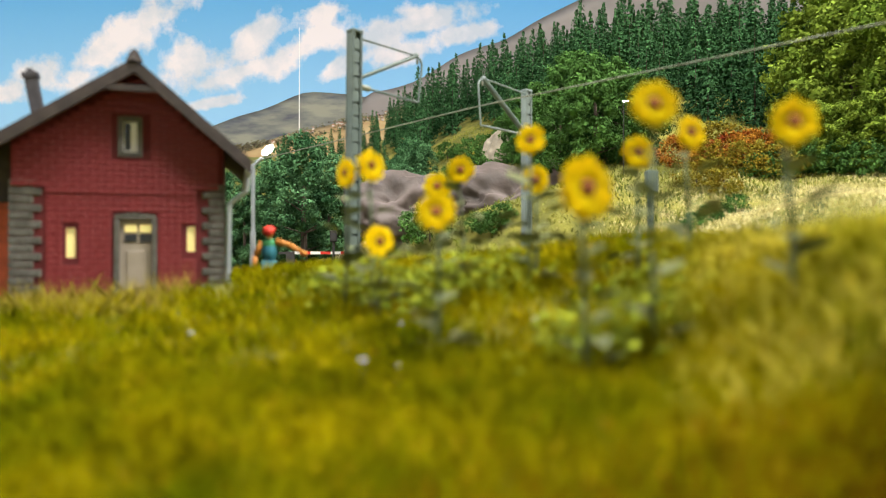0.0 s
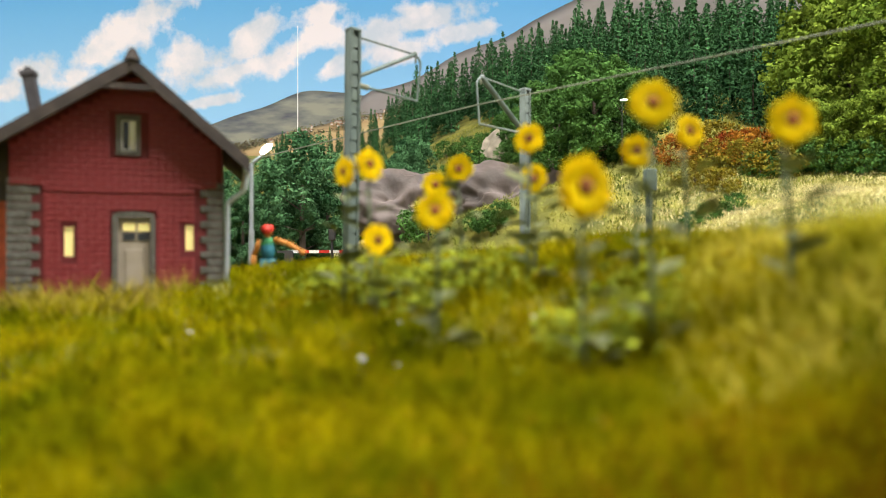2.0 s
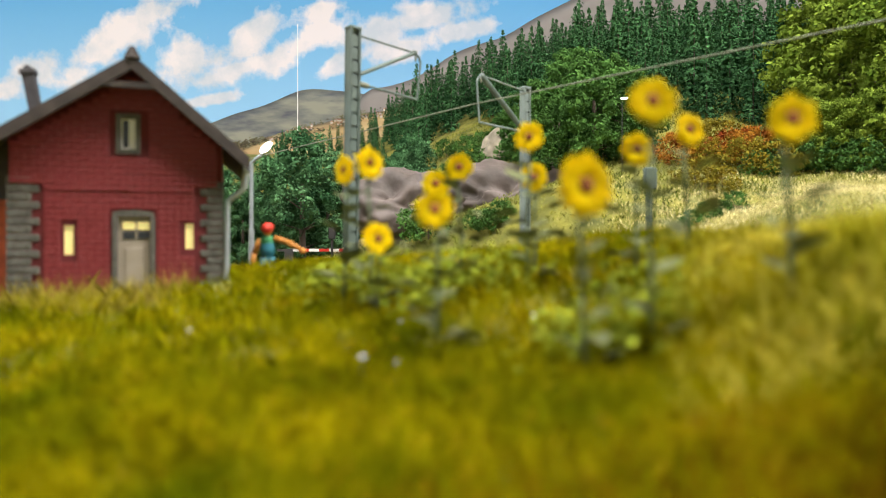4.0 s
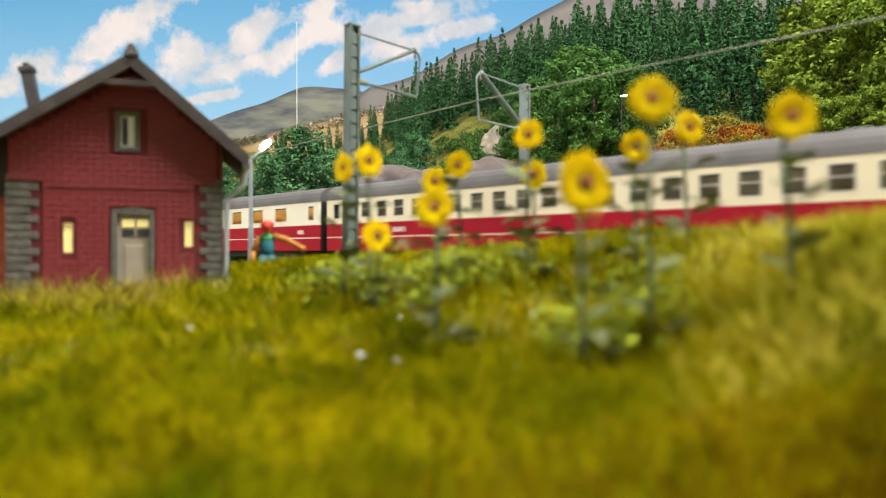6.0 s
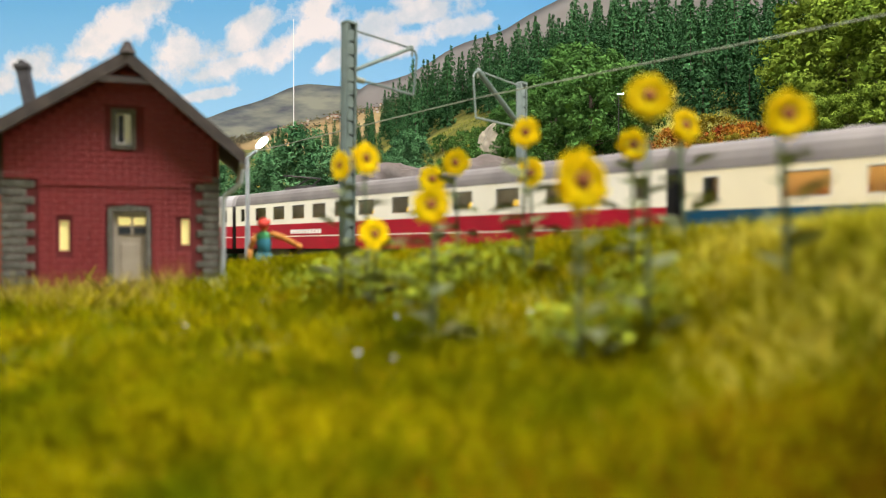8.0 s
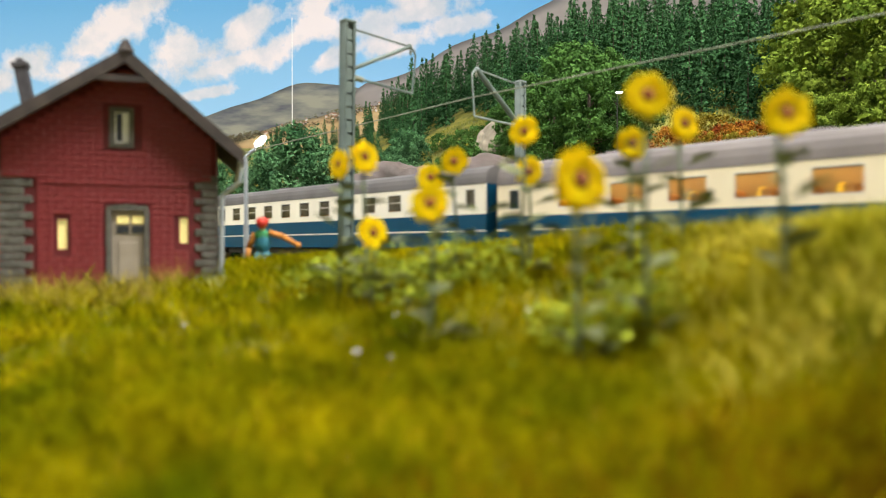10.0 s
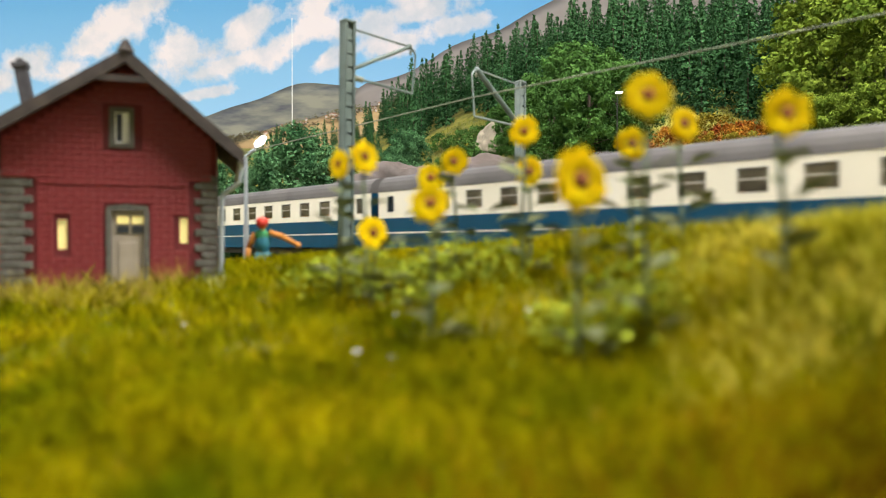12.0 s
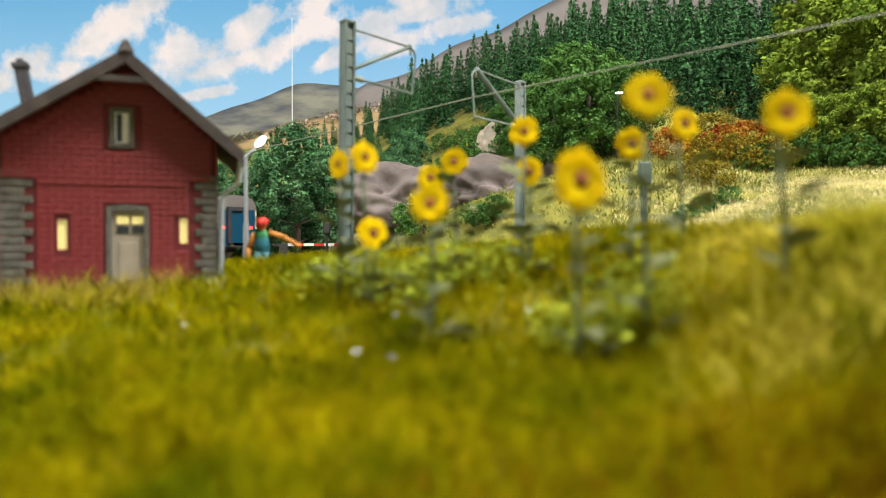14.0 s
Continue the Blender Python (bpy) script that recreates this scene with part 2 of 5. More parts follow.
def ground(x, y):
    """Height of the ground."""
    x, y = np.asarray(x, float), np.asarray(y, float)
    q = off_line(x, y)
    cx, cy = np.clip(x, -0.3, 0.16), np.clip(y, -0.1, 0.3)
    near = -0.020 + 0.14 * np.minimum(cy, 0.22) + np.where(cx > 0, 0.13, 0.10) * cx
    near += 0.0135 * smooth((x - 0.026) / 0.045) * smooth((y - 0.025) / 0.07)
    lid = 0.0080 + 0.0062 * smooth((x + 0.02) / 0.075)
    near = lid - 0.003 * np.log1p(np.exp((lid - near) / 0.003))
    near += 0.0016 * np.sin(55 * x + 1) * np.sin(48 * y) + 0.0008 * np.sin(140 * x) * np.cos(120 * y + 2)
    rise = np.interp(y, [0.20, 0.32, 0.37, 0.45, 0.5, 0.6, 0.75, 0.9, 1.2, 1.45], [0.0, 0.045, 0.050, 0.064, 0.080, 0.130, 0.195, 0.255, 0.31, 0.33])
    u = x / np.maximum(y, 0.2)
    wide, bank = smooth((u + 0.25) / 0.55), smooth((u - 0.12) / 0.55)
    blend = smooth((y - 0.33) / 0.12)
    far = rise * (bank * (1 - blend) + wide * blend)
    far = far + 0.17 * smooth((y - 0.72) / 0.45) * (1 - smooth((u + 0.25) / 0.55))
    far = far + 0.004 * np.sin(23 * x) * np.sin(19 * y + 1) + 0.0015 * np.sin(70 * x + 2) * np.sin(61 * y)
    along = (x - P0[0]) * math.cos(HEAD) + (y - P0[1]) * math.sin(HEAD)
    bed = rail_z(along) - 0.0055
    t_near, t_far = smooth((-q - 0.022) / 0.02), smooth((q - 0.028) / 0.06)
    return np.where(q < 0, bed + (near - bed) * t_near, bed + (far - bed) * t_far)


def ground1(x, y):
    return float(ground(np.array([x]), np.array([y]))[0])


# ---- the room and the layout's board ----
X0, X1, Y0, Y1 = -4.2, 5.9, -0.45, 1.45


def room():
    def wall(name, *b):
        single(name, box(bmesh.new(), *b), WALLP, "plain off-white painted room wall", "wall", kind="structure")
    wall("wall_north", -4.6, 6.2, 1.55, 1.67, -1.0, 1.3)
    wall("wall_south", -4.6, 6.2, -2.72, -2.6, -1.0, 1.3)
    wall("wall_east", 6.2, 6.32, -2.72, 1.67, -1.0, 1.3)
    wall("wall_west", -4.72, -4.6, -2.72, 1.67, -1.0, 1.3)
    single("floor", box(bmesh.new(), -4.72, 6.32, -2.72, 1.67, -1.08, -1.0), FLOORM, "brown vinyl room floor under the layout", "floor", kind="structure")
    single("ceiling", box(bmesh.new(), -4.72, 6.32, -2.72, 1.67, 1.3, 1.38), WALLP, "white painted room ceiling", "ceiling", kind="structure")
    for px, py, _ in PANELS:
        panel = thing("ceiling_light", "white flat ceiling light panel, switched on", "light", pose(px, py, 1.297), group="ceiling lights")
        part("frame", box(bmesh.new(), -0.63, 0.63, -0.33, 0.33, -0.008, 0.001), WHITE, panel)
        part("diffuser", box(bmesh.new(), -0.6, 0.6, -0.3, 0.3, -0.012, -0.0085), PANELM, panel)
    board = thing("layout_table", "plain wooden table frame carrying the model landscape", "table", pose(0, 0, -1.0))
    fascia = mat("fascia_wood", (0.30, 0.20, 0.11), 0.6, vary=0.2, scale=12)
    part("fascia", box(bmesh.new(), X0, X1, Y0 - 0.02, Y0, 0.84, 0.985), fascia, board)
    part("tabletop", box(bmesh.new(), X0, X1, Y0, Y1, 0.90, 0.93), fascia, board)
    for lx in (X0 + 0.1, -1.1, 1.1, 3.4, X1 - 0.1):
        for ly in (Y0 + 0.1, Y1 - 0.1):
            part("leg", box(bmesh.new(), lx - 0.03, lx + 0.03, ly - 0.03, ly + 0.03, 0, 0.90), fascia, board)


def terrain():
    def steps(lo, hi, fine0, fine1, fine, coarse):
        return np.concatenate([np.arange(lo, fine0, coarse), np.arange(fine0, fine1, fine), np.arange(fine1, hi, coarse), [hi]])
    gx, gy = steps(X0, X1, -0.5, 0.9, 0.007, 0.05), steps(Y0, Y1, -0.1, 1.0, 0.006, 0.03)
    xx, yy = np.meshgrid(gx, gy)
    zz = ground(xx, yy)
    nx, ny = len(gx), len(gy)
    idx = np.arange(nx * ny).reshape(ny, nx)
    quads = np.stack([idx[:-1, :-1], idx[:-1, 1:], idx[1:, 1:], idx[1:, :-1]], -1).reshape(-1, 4)
    me = raw_mesh("ground", np.stack([xx, yy, zz], -1).reshape(-1, 3), 4, quads, SOIL)
    me.shade_smooth()
    tagged(new("ground", me), "brown soil of the model landscape under grass", "ground", kind="structure")


def grass_field(name, label, material, xs, ys, length, width, lean):
    """Blades of static grass, three corners each, rooted on the ground."""
    n = len(xs)
    rs = np.random.RandomState(len(name) + n)
    zs = ground(xs, ys)
    turn, tilt = rs.uniform(0, 2 * np.pi, n), np.abs(rs.normal(0, lean, n))
    ln = length * rs.uniform(0.55, 1.2, n)
    face = rs.uniform(0, np.pi, n)
    root = np.stack([xs, ys, zs - 0.0003], -1)
    wide = np.stack([np.cos(face), np.sin(face), np.zeros(n)], -1) * (width * rs.uniform(0.7, 1.4, n))[:, None] / 2
    way = np.stack([np.sin(tilt) * np.cos(turn), np.sin(tilt) * np.sin(turn), np.cos(tilt)], -1)
    bend = np.stack([np.cos(turn), np.sin(turn), -0.3 * np.ones(n)], -1) * (0.22 * ln * rs.uniform(0.2, 1.2, n))[:, None]
    mid, tip = root + way * (0.55 * ln)[:, None], root + way * ln[:, None] + bend
    v = np.stack([root - wide, root + wide, mid + wide * 0.8, tip, mid - wide * 0.8], 1).reshape(-1, 3)
    f = np.arange(n * 5).reshape(n, 5)
    return tagged(new(name, raw_mesh(name, v, 5, f, material)), label, "grass", kind="stuff")


def meadow():
    rs = np.random.RandomState(5)

    def spread(n, x0, x1, y0, y1, keep):
        x, y = rs.uniform(x0, x1, n), rs.uniform(y0, y1, n)
        k = keep(x, y, off_line(x, y))
        return x[k], y[k]

    def in_house(x, y):
        return (np.abs((x + 0.1123) * 0.954 - (y - 0.2457) * -0.3) < 0.034) & (np.abs((x + 0.1123) * 0.3 * 1 + (y - 0.2457) * 0.954) < 0.033)
    x, y = spread(170000, -0.34, 0.24, 0.026, 0.42, lambda x, y, q: (q < -0.024) & (np.abs(x) < 0.06 + 0.75 * y) & ~in_house(x, y))
    grass_field("meadow_grass", "yellow-green static grass on the meadow, blurred blades", GRASS, x, y, 0.0050, 0.00038, 0.5)
    x, y = spread(90000, -0.12, 0.12, 0.024, 0.115, lambda x, y, q: (q < -0.024) & (np.abs(x) < 0.035 + 0.75 * y))
    grass_field("near_grass", "fine yellow-green static grass close by, blurred", GRASS, x, y, 0.0042, 0.00026, 0.6)
    # Darker brown blades, thickening towards the near right.
    x, y = spread(80000, -0.03, 0.12, 0.024, 0.10, lambda x, y, q: (q < -0.026) & (rs.uniform(0, 1, len(x)) < np.clip((x + 0.015) / 0.05, 0, 0.85) * np.clip((0.076 - y) / 0.028, 0, 1)))
    grass_field("rust_grass", "rust-brown grass blades among the green, denser at the near right", GRASS_RUST, x, y, 0.0046, 0.00030, 0.6)
    x, y = spread(80000, 0.02, 0.20, 0.070, 0.20, lambda x, y, q: (q < -0.03) & (np.abs(x) < 0.03 + 0.75 * y) & (rs.uniform(0, 1, len(x)) < np.clip((x / y - 0.30) / 0.4, 0, 0.85) * np.clip((y - 0.066) / 0.02, 0, 1)))
    grass_field("pale_grass", "pale yellow-green grass blades on the meadow's rise", GRASS_PALE, x, y, 0.0058, 0.00032, 0.6)
    x, y = spread(2300, -0.17, -0.072, 0.165, 0.232, lambda x, y, q: ~in_house(x, y))
    grass_field("tall_grass", "tall thin straw-brown grass wisps by the house", WISP, x, y, 0.0098, 0.00020, 0.5)
    cx, cy = spread(420, -0.15, 0.10, 0.075, 0.215, lambda x, y, q: (q < -0.03) & (np.abs(x) < 0.03 + 0.7 * y) & ~in_house(x, y))
    x, y = np.repeat(cx, 45) + rs.normal(0, 0.0020, len(cx) * 45), np.repeat(cy, 45) + rs.normal(0, 0.0020, len(cy) * 45)
    grass_field("grass_tufts", "taller uneven green grass tufts in the meadow", GRASS, x, y, 0.0064, 0.00028, 0.7)
    x, y = spread(16000, -1.2, 1.2, -0.44, 0.45, lambda x, y, q: (q < -0.03) & (np.abs(x) > 0.06 + 0.75 * y) & (np.hypot(x, y) > 0.05))
    grass_field("verge_grass", "yellow-green static grass round the meadow", GRASS, x, y, 0.006, 0.0014, 0.5)
    x, y = spread(140000, 0.0, 0.6, 0.12, 0.50, lambda x, y, q: (q > 0.03) & (x / y > 0.16 + rs.uniform(0, 0.2, len(x))) & (y < 0.39 + rs.uniform(0, 0.06, len(x))))
    grass_field("dry_bank_grass", "pale straw-coloured dry grass on the bank", GRASS_DRY, x, y, 0.0026, 0.00042, 0.7)
    x, y = spread(26000, -0.24, -0.03, 0.36, 0.58, lambda x, y, q: (q > 0.03) & (x / y < -0.10) & (x / y > -0.34))
    grass_field("dry_crossing_grass", "straw-coloured dry grass beside the level crossing", GRASS_DRY, x, y, 0.0028, 0.0006, 0.7)
    x, y = spread(120000, -0.35, 0.6, 0.25, 0.95, lambda x, y, q: (q > 0.022) & ~((x / y > 0.36) & (y < 0.40)) & (np.abs(x / y) < 0.7))
    grass_field("hillside_grass", "short green grass flock on the hillside", GRASS_BACK, x, y, 0.0034, 0.0008, 0.7)


def track():
    bank = bmesh.new()
    ss = np.arange(-5.25, 4.15, 0.03)
    prof = [(-0.030, -0.0065), (-0.021, -0.0022), (0.021, -0.0022), (0.030, -0.0065)]
    rows = []
    for s in ss:
        p, h = line_point(s)
        left = (-math.sin(h), math.cos(h))
        rows.append([bank.verts.new((p[0] + left[0] * u, p[1] + left[1] * u, rail_z(s) + w)) for u, w in prof])
    for a, b in zip(rows, rows[1:]):
        for i in range(3):
            bank.faces.new((a[i], b[i], b[i + 1], a[i + 1]))
    bmesh.ops.recalc_face_normals(bank, faces=bank.faces)
    single("ballast_bed", bank, BALLAST, "grey-brown ballast bed under the rails", "ballast", kind="structure")
    rails = thing("railway_track", "steel model rails on dark sleepers in ballast", "track", kind="structure")
    for side in (-0.0083, 0.0083):
        bm = bmesh.new()
        prof = [(-0.0006, -0.0019), (-0.0006, 0), (0.0006, 0), (0.0006, -0.0019)]
        rows = []
        for s in ss:
            p, h = line_point(s)
            left = (-math.sin(h), math.cos(h))
            rows.append([bm.verts.new((p[0] + left[0] * (u + side), p[1] + left[1] * (u + side), rail_z(s) + w)) for u, w in prof])
        for a, b in zip(rows, rows[1:]):
            for i in range(4):
                bm.faces.new((a[i], b[i], b[(i + 1) % 4], a[(i + 1) % 4]))
        bmesh.ops.recalc_face_normals(bm, faces=bm.faces)
        part("rail", bm, STEEL, rails)
    one = mesh_of("sleeper", box(bmesh.new(), -0.0014, 0.0014, -0.015, 0.015, -0.0032, -0.0017), SLEEPER)
    for s in np.arange(-0.3, 1.2, 0.0075):
        p, h = line_point(s)
        ob = part("sleeper", one, None, rails)
        ob.matrix_local = pose(p[0], p[1], rail_z(s), 0, 0, math.degrees(h))


# ---- the printed backdrop ----
# printed clouds: middle x, z, half length, half height, lean in degrees
CLOUDS = [(-0.863, 0.392, 0.052, 0.028, 15),
          (-0.718, 0.444, 0.131, 0.033, 32),
          (-0.633, 0.505, 0.087, 0.035, 35),
          (-0.555, 0.416, 0.046, 0.041, 25),
          (-0.404, 0.462, 0.082, 0.026, 35),
          (-0.446, 0.39, 0.065, 0.017, 20),
          (-0.295, 0.444, 0.087, 0.022, 30),
          (-0.253, 0.52, 0.028, 0.022, 20),
          (-0.126, 0.48, 0.065, 0.03, 20),
          (-0.041, 0.505, 0.098, 0.022, 12),
          (-0.929, 0.354, 0.043, 0.02, 0),
          (-0.5, 0.327, 0.043, 0.009, 10),
          (-0.198, 0.414, 0.065, 0.015, 25),
          (-0.08, 0.44, 0.10, 0.018, 18),
          (0.03, 0.47, 0.08, 0.018, 12)]


def backdrop():
    m = bpy.data.materials.new("printed_sky")
    m.use_nodes = True
    nt = m.node_tree
    b = nt.nodes["Principled BSDF"]
    b.inputs["Roughness"].default_value = 0.8
    b.inputs["Specular IOR Level"].default_value = 0.1
    co = nt.nodes.new("ShaderNodeTexCoord")

    def noise_of(scale, detail):
        n = nt.nodes.new("ShaderNodeTexNoise")
        n.inputs["Scale"].default_value, n.inputs["Detail"].default_value, n.inputs["Roughness"].default_value = scale, detail, 0.6
        nt.links.new(co.outputs["Object"], n.inputs["Vector"])
        return n.outputs["Fac"]

    def maths(op, a, c):
        n = nt.nodes.new("ShaderNodeMath")
        n.operation = op
        for k, v in enumerate((a, c)):
            if isinstance(v, (int, float)):
                n.inputs[k].default_value = v
            else:
                nt.links.new(v, n.inputs[k])
        return n.outputs[0]
    near = None
    for cx, cz, rx, rz, lean in CLOUDS:
        mp, ln = nt.nodes.new("ShaderNodeMapping"), nt.nodes.new("ShaderNodeVectorMath")
        mp.vector_type = "TEXTURE"
        mp.inputs["Location"].default_value, mp.inputs["Rotation"].default_value, mp.inputs["Scale"].default_value = (cx, Y1, cz), (0, radians(-lean), 0), (rx, 1, rz)
        ln.operation = "LENGTH"
        nt.links.new(co.outputs["Object"], mp.inputs[0])
        nt.links.new(mp.outputs[0], ln.inputs[0])
        near = ln.outputs["Value"] if near is None else maths("SMOOTH_MIN", near, ln.outputs["Value"])
    soft = maths("ADD", near, maths("MULTIPLY", maths("SUBTRACT", noise_of(16, 9), 0.5), 3.8))
    ramp = nt.nodes.new("ShaderNodeValToRGB")
    ramp.color_ramp.elements[0].position, ramp.color_ramp.elements[1].position = 0.50, 1.0
    ramp.color_ramp.elements[0].color, ramp.color_ramp.elements[1].color = (1, 1, 1, 1), (0, 0, 0, 1)
    nt.links.new(maths("MULTIPLY", soft, 0.67), ramp.inputs[0])
    sep, grad, rng = nt.nodes.new("ShaderNodeSeparateXYZ"), nt.nodes.new("ShaderNodeValToRGB"), nt.nodes.new("ShaderNodeMapRange")
    rng.inputs["From Min"].default_value, rng.inputs["From Max"].default_value = 0.25, 0.56
    grad.color_ramp.elements[0].color, grad.color_ramp.elements[1].color = (0.29, 0.52, 0.76, 1), (0.115, 0.35, 0.66, 1)
    white = nt.nodes.new("ShaderNodeValToRGB")
    white.color_ramp.elements[0].position, white.color_ramp.elements[1].position = 0.38, 0.6
    white.color_ramp.elements[0].color, white.color_ramp.elements[1].color = (0.47, 0.52, 0.62, 1), (0.70, 0.65, 0.70, 1)
    nt.links.new(noise_of(9, 5), white.inputs[0])
    mix = nt.nodes.new("ShaderNodeMix")
    mix.data_type = "RGBA"
    for a, c in ((co.outputs["Object"], sep.inputs[0]), (sep.outputs["Z"], rng.inputs["Value"]), (rng.outputs[0], grad.inputs[0]), (grad.outputs[0], mix.inputs["A"]),
                 (white.outputs[0], mix.inputs["B"]), (ramp.outputs[0], mix.inputs["Factor"]), (mix.outputs["Result"], b.inputs["Base Color"])):
        nt.links.new(a, c)
    single("backdrop", box(bmesh.new(), -4.3, 6.0, Y1, Y1 + 0.02, -0.3, 1.1), m, "printed backdrop of blue sky with white clouds", "backdrop", kind="structure")

    def ridge(name, label, material, y, tops, depth):
        """A low relief hill before the backdrop, with a rounded crest through the given tops (x, z)."""
        xs = np.arange(tops[0][0], tops[-1][0] + 1e-6, 0.02)
        zs = np.interp(xs, [p[0] for p in tops], [p[1] for p in tops])
        k = np.array([0.25, 0.5, 0.25])
        zs = np.convolve(np.pad(zs, 1, "edge"), k, "valid") + 0.003 * np.sin(xs * 37) * np.sin(xs * 13)
        verts, n = [], len(xs)
        prof = [(-depth, 0.0), (-0.75 * depth, 0.42), (-0.5 * depth, 0.75), (-0.22 * depth, 0.95), (0, 1.0), (0.004, 0.0)]
        for dy, f in prof:
            verts += [(x, y + dy, -0.1 + (z + 0.1) * f) for x, z in zip(xs, zs)]
        idx = np.arange(n * len(prof)).reshape(len(prof), n)
        quads = np.stack([idx[:-1, :-1], idx[:-1, 1:], idx[1:, 1:], idx[1:, :-1]], -1).reshape(-1, 4)
        me = raw_mesh(name, verts, 4, quads, material)
        me.shade_smooth()
        tagged(new(name, me), label, "hill", kind="structure")
    far = mat("far_hill_print", (0.090, 0.100, 0.125), 0.9, vary=0.2, scale=13, second=(0.20, 0.20, 0.16), stretch=(1, 1, 4))
    brown = mat("brown_hill_print", (0.215, 0.195, 0.19), 0.9, vary=0.15, scale=9)
    field = mat("field_print", (0.36, 0.22, 0.10), 0.9, vary=0.2, scale=12, second=(0.37, 0.28, 0.14), stretch=(1, 1, 4))
    ridge("far_hills", "printed hazy grey-green distant hills", far, 1.44, [(-1.6, 0.12), (-0.7, 0.2), (-0.47, 0.285), (-0.30, 0.345), (-0.27, 0.35), (-0.1, 0.33), (0.2, 0.31), (0.8, 0.3)], 0.03)
    ridge("brown_hill", "printed mauve-brown bare mountain", brown, 1.43, [(-0.25, 0.15), (-0.17, 0.345), (-0.06, 0.365), (0.02, 0.42), (0.13, 0.46), (0.26, 0.53), (0.5, 0.62), (0.9, 0.62), (1.6, 0.3)], 0.03)
    ridge("field_hills", "printed ochre fields with a far village", field, 1.34, FIELD_TOPS, 0.12)


# ---- house ----
def house():
    W, D = 0.0617, 0.058        # front width, depth
    root = thing("gatekeeper_house", "small red brick railway house with brown gable roof", "house", HOUSE)
    z0, apex, xa = -0.004, 0.0716, 0.0047
    half = W / 2
    zl, zr = apex - (half + xa) * 0.667, apex - (half - xa) * 0.865
    out = [(-half, z0), (half, z0), (half, zr), (xa, apex), (-half, zl)]
    t = 0.0015
    # front wall as bands round its openings
    opens = [(-0.0158, -0.0131, 0.0120, 0.0212), (-0.0006, 0.0088, -0.004, 0.0242), (0.0195, 0.0220, 0.0138, 0.0220), (0.0004, 0.0047, 0.0454, 0.0554)]
    xs = sorted({-half, half, xa, *[v for o in opens for v in o[:2]]})

    def top(x):
        return apex - ((xa - x) * 0.667 if x < xa else (x - xa) * 0.865)
    bm = bmesh.new()
    for a, b in zip(xs, xs[1:]):
        segs = []
        cuts = sorted([(o[2], o[3]) for o in opens if o[0] - 1e-9 <= a and b <= o[1] + 1e-9])
        low = z0
        for c0, c1 in cuts:
            if c0 > low:
                segs.append((low, c0))
            low = c1
        for c0, c1 in segs:
            prism(bm, [(a, c0), (b, c0), (b, c1), (a, c1)], "y", 0, t)
        prism(bm, [(a, low), (b, low), (b, top(b)), (a, top(a))], "y", 0, t)
    bmesh.ops.remove_doubles(bm, verts=bm.verts, dist=1e-6)
    wall = part("front_wall", bm, MORTAR, root)
    bm = bmesh.new()
    prism(bm, out, "y", D - t, D)
    part("rear_wall", bm, BRICK, root)
    part("side_wall", box(bmesh.new(), -half, -half + t, t, D - t, z0, zl), BRICK, root)
    part("side_wall", box(bmesh.new(), half - t, half, t, D - t, z0, zr), BRICK, root)
    # roof
    def slab(x0, zz0, x1, zz1, thick):
        bm = bmesh.new()
        prism(bm, [(x0, zz0), (x1, zz1), (x1, zz1 + thick), (x0, zz0 + thick)], "y", -0.0075, D + 0.005)
        return bm
    ex = 0.0086
    part("roof_slope", slab(-half - ex, zl - ex * 0.667, xa, apex + 0.0002, 0.0022), ROOF, root)
    part("roof_slope", slab(xa, apex + 0.0002, half + ex, zr - ex * 0.865, 0.0022), ROOF, root)
    bm = bmesh.new()
    prism(bm, [(-half - ex, zl - ex * .667 - .0024), (xa, apex - .0024), (xa, apex + .0014), (-half - ex, zl - ex * .667 + .0018)], "y", -0.0087, -0.0073)
    part("verge_board", bm, WOOD_DARK, root)
    bm = bmesh.new()
    prism(bm, [(xa, apex - .0024), (half + ex, zr - ex * .865 - .0024), (half + ex, zr - ex * .865 + .0018), (xa, apex + .0014)], "y", -0.0087, -0.0073)
    part("verge_board", bm, WOOD_DARK, root)
    bm = bmesh.new()
    box(bm, xa - 0.0085, xa + 0.0085, -0.0085, -0.0073, apex - 0.0082, apex - 0.0064)
    part("collar_beam", bm, WOOD_DARK, root)
    part("ridge_cap", tube(bmesh.new(), (xa, -0.0090, apex + 0.0022), (xa, D + 0.006, apex + 0.0022), 0.0013), ROOF, root)
    bm = bmesh.new()
    tube(bm, (xa, -0.0078, apex + 0.001), (xa, -0.0078, apex + 0.0046), 0.0026, 0.0008, n=4)
    part("finial", bm, ROOF, root)
    bm = bmesh.new()
    box(bm, -0.0024, 0.0024, -0.0024, 0.0024, -0.012, 0.0015, 0.0003)
    box(bm, -0.0018, 0.0018, -0.0018, 0.0018, 0.0015, 0.0170, 0.0002)
    box(bm, -0.0023, 0.0023, -0.0023, 0.0023, 0.0158, 0.0178, 0.0003)
    tube(bm, (0, 0, 0.0178), (0, 0, 0.0190), 0.0011, n=8)
    bmesh.ops.transform(bm, matrix=pose(-0.0277, 0.0208, 0.0560, 0, -10, 0), verts=bm.verts)
    part("chimney", bm, mat("chimney_slate", (0.04, 0.037, 0.043), 0.7, vary=0.3, scale=300), root)
    # quoins
    i, z = 0, z0
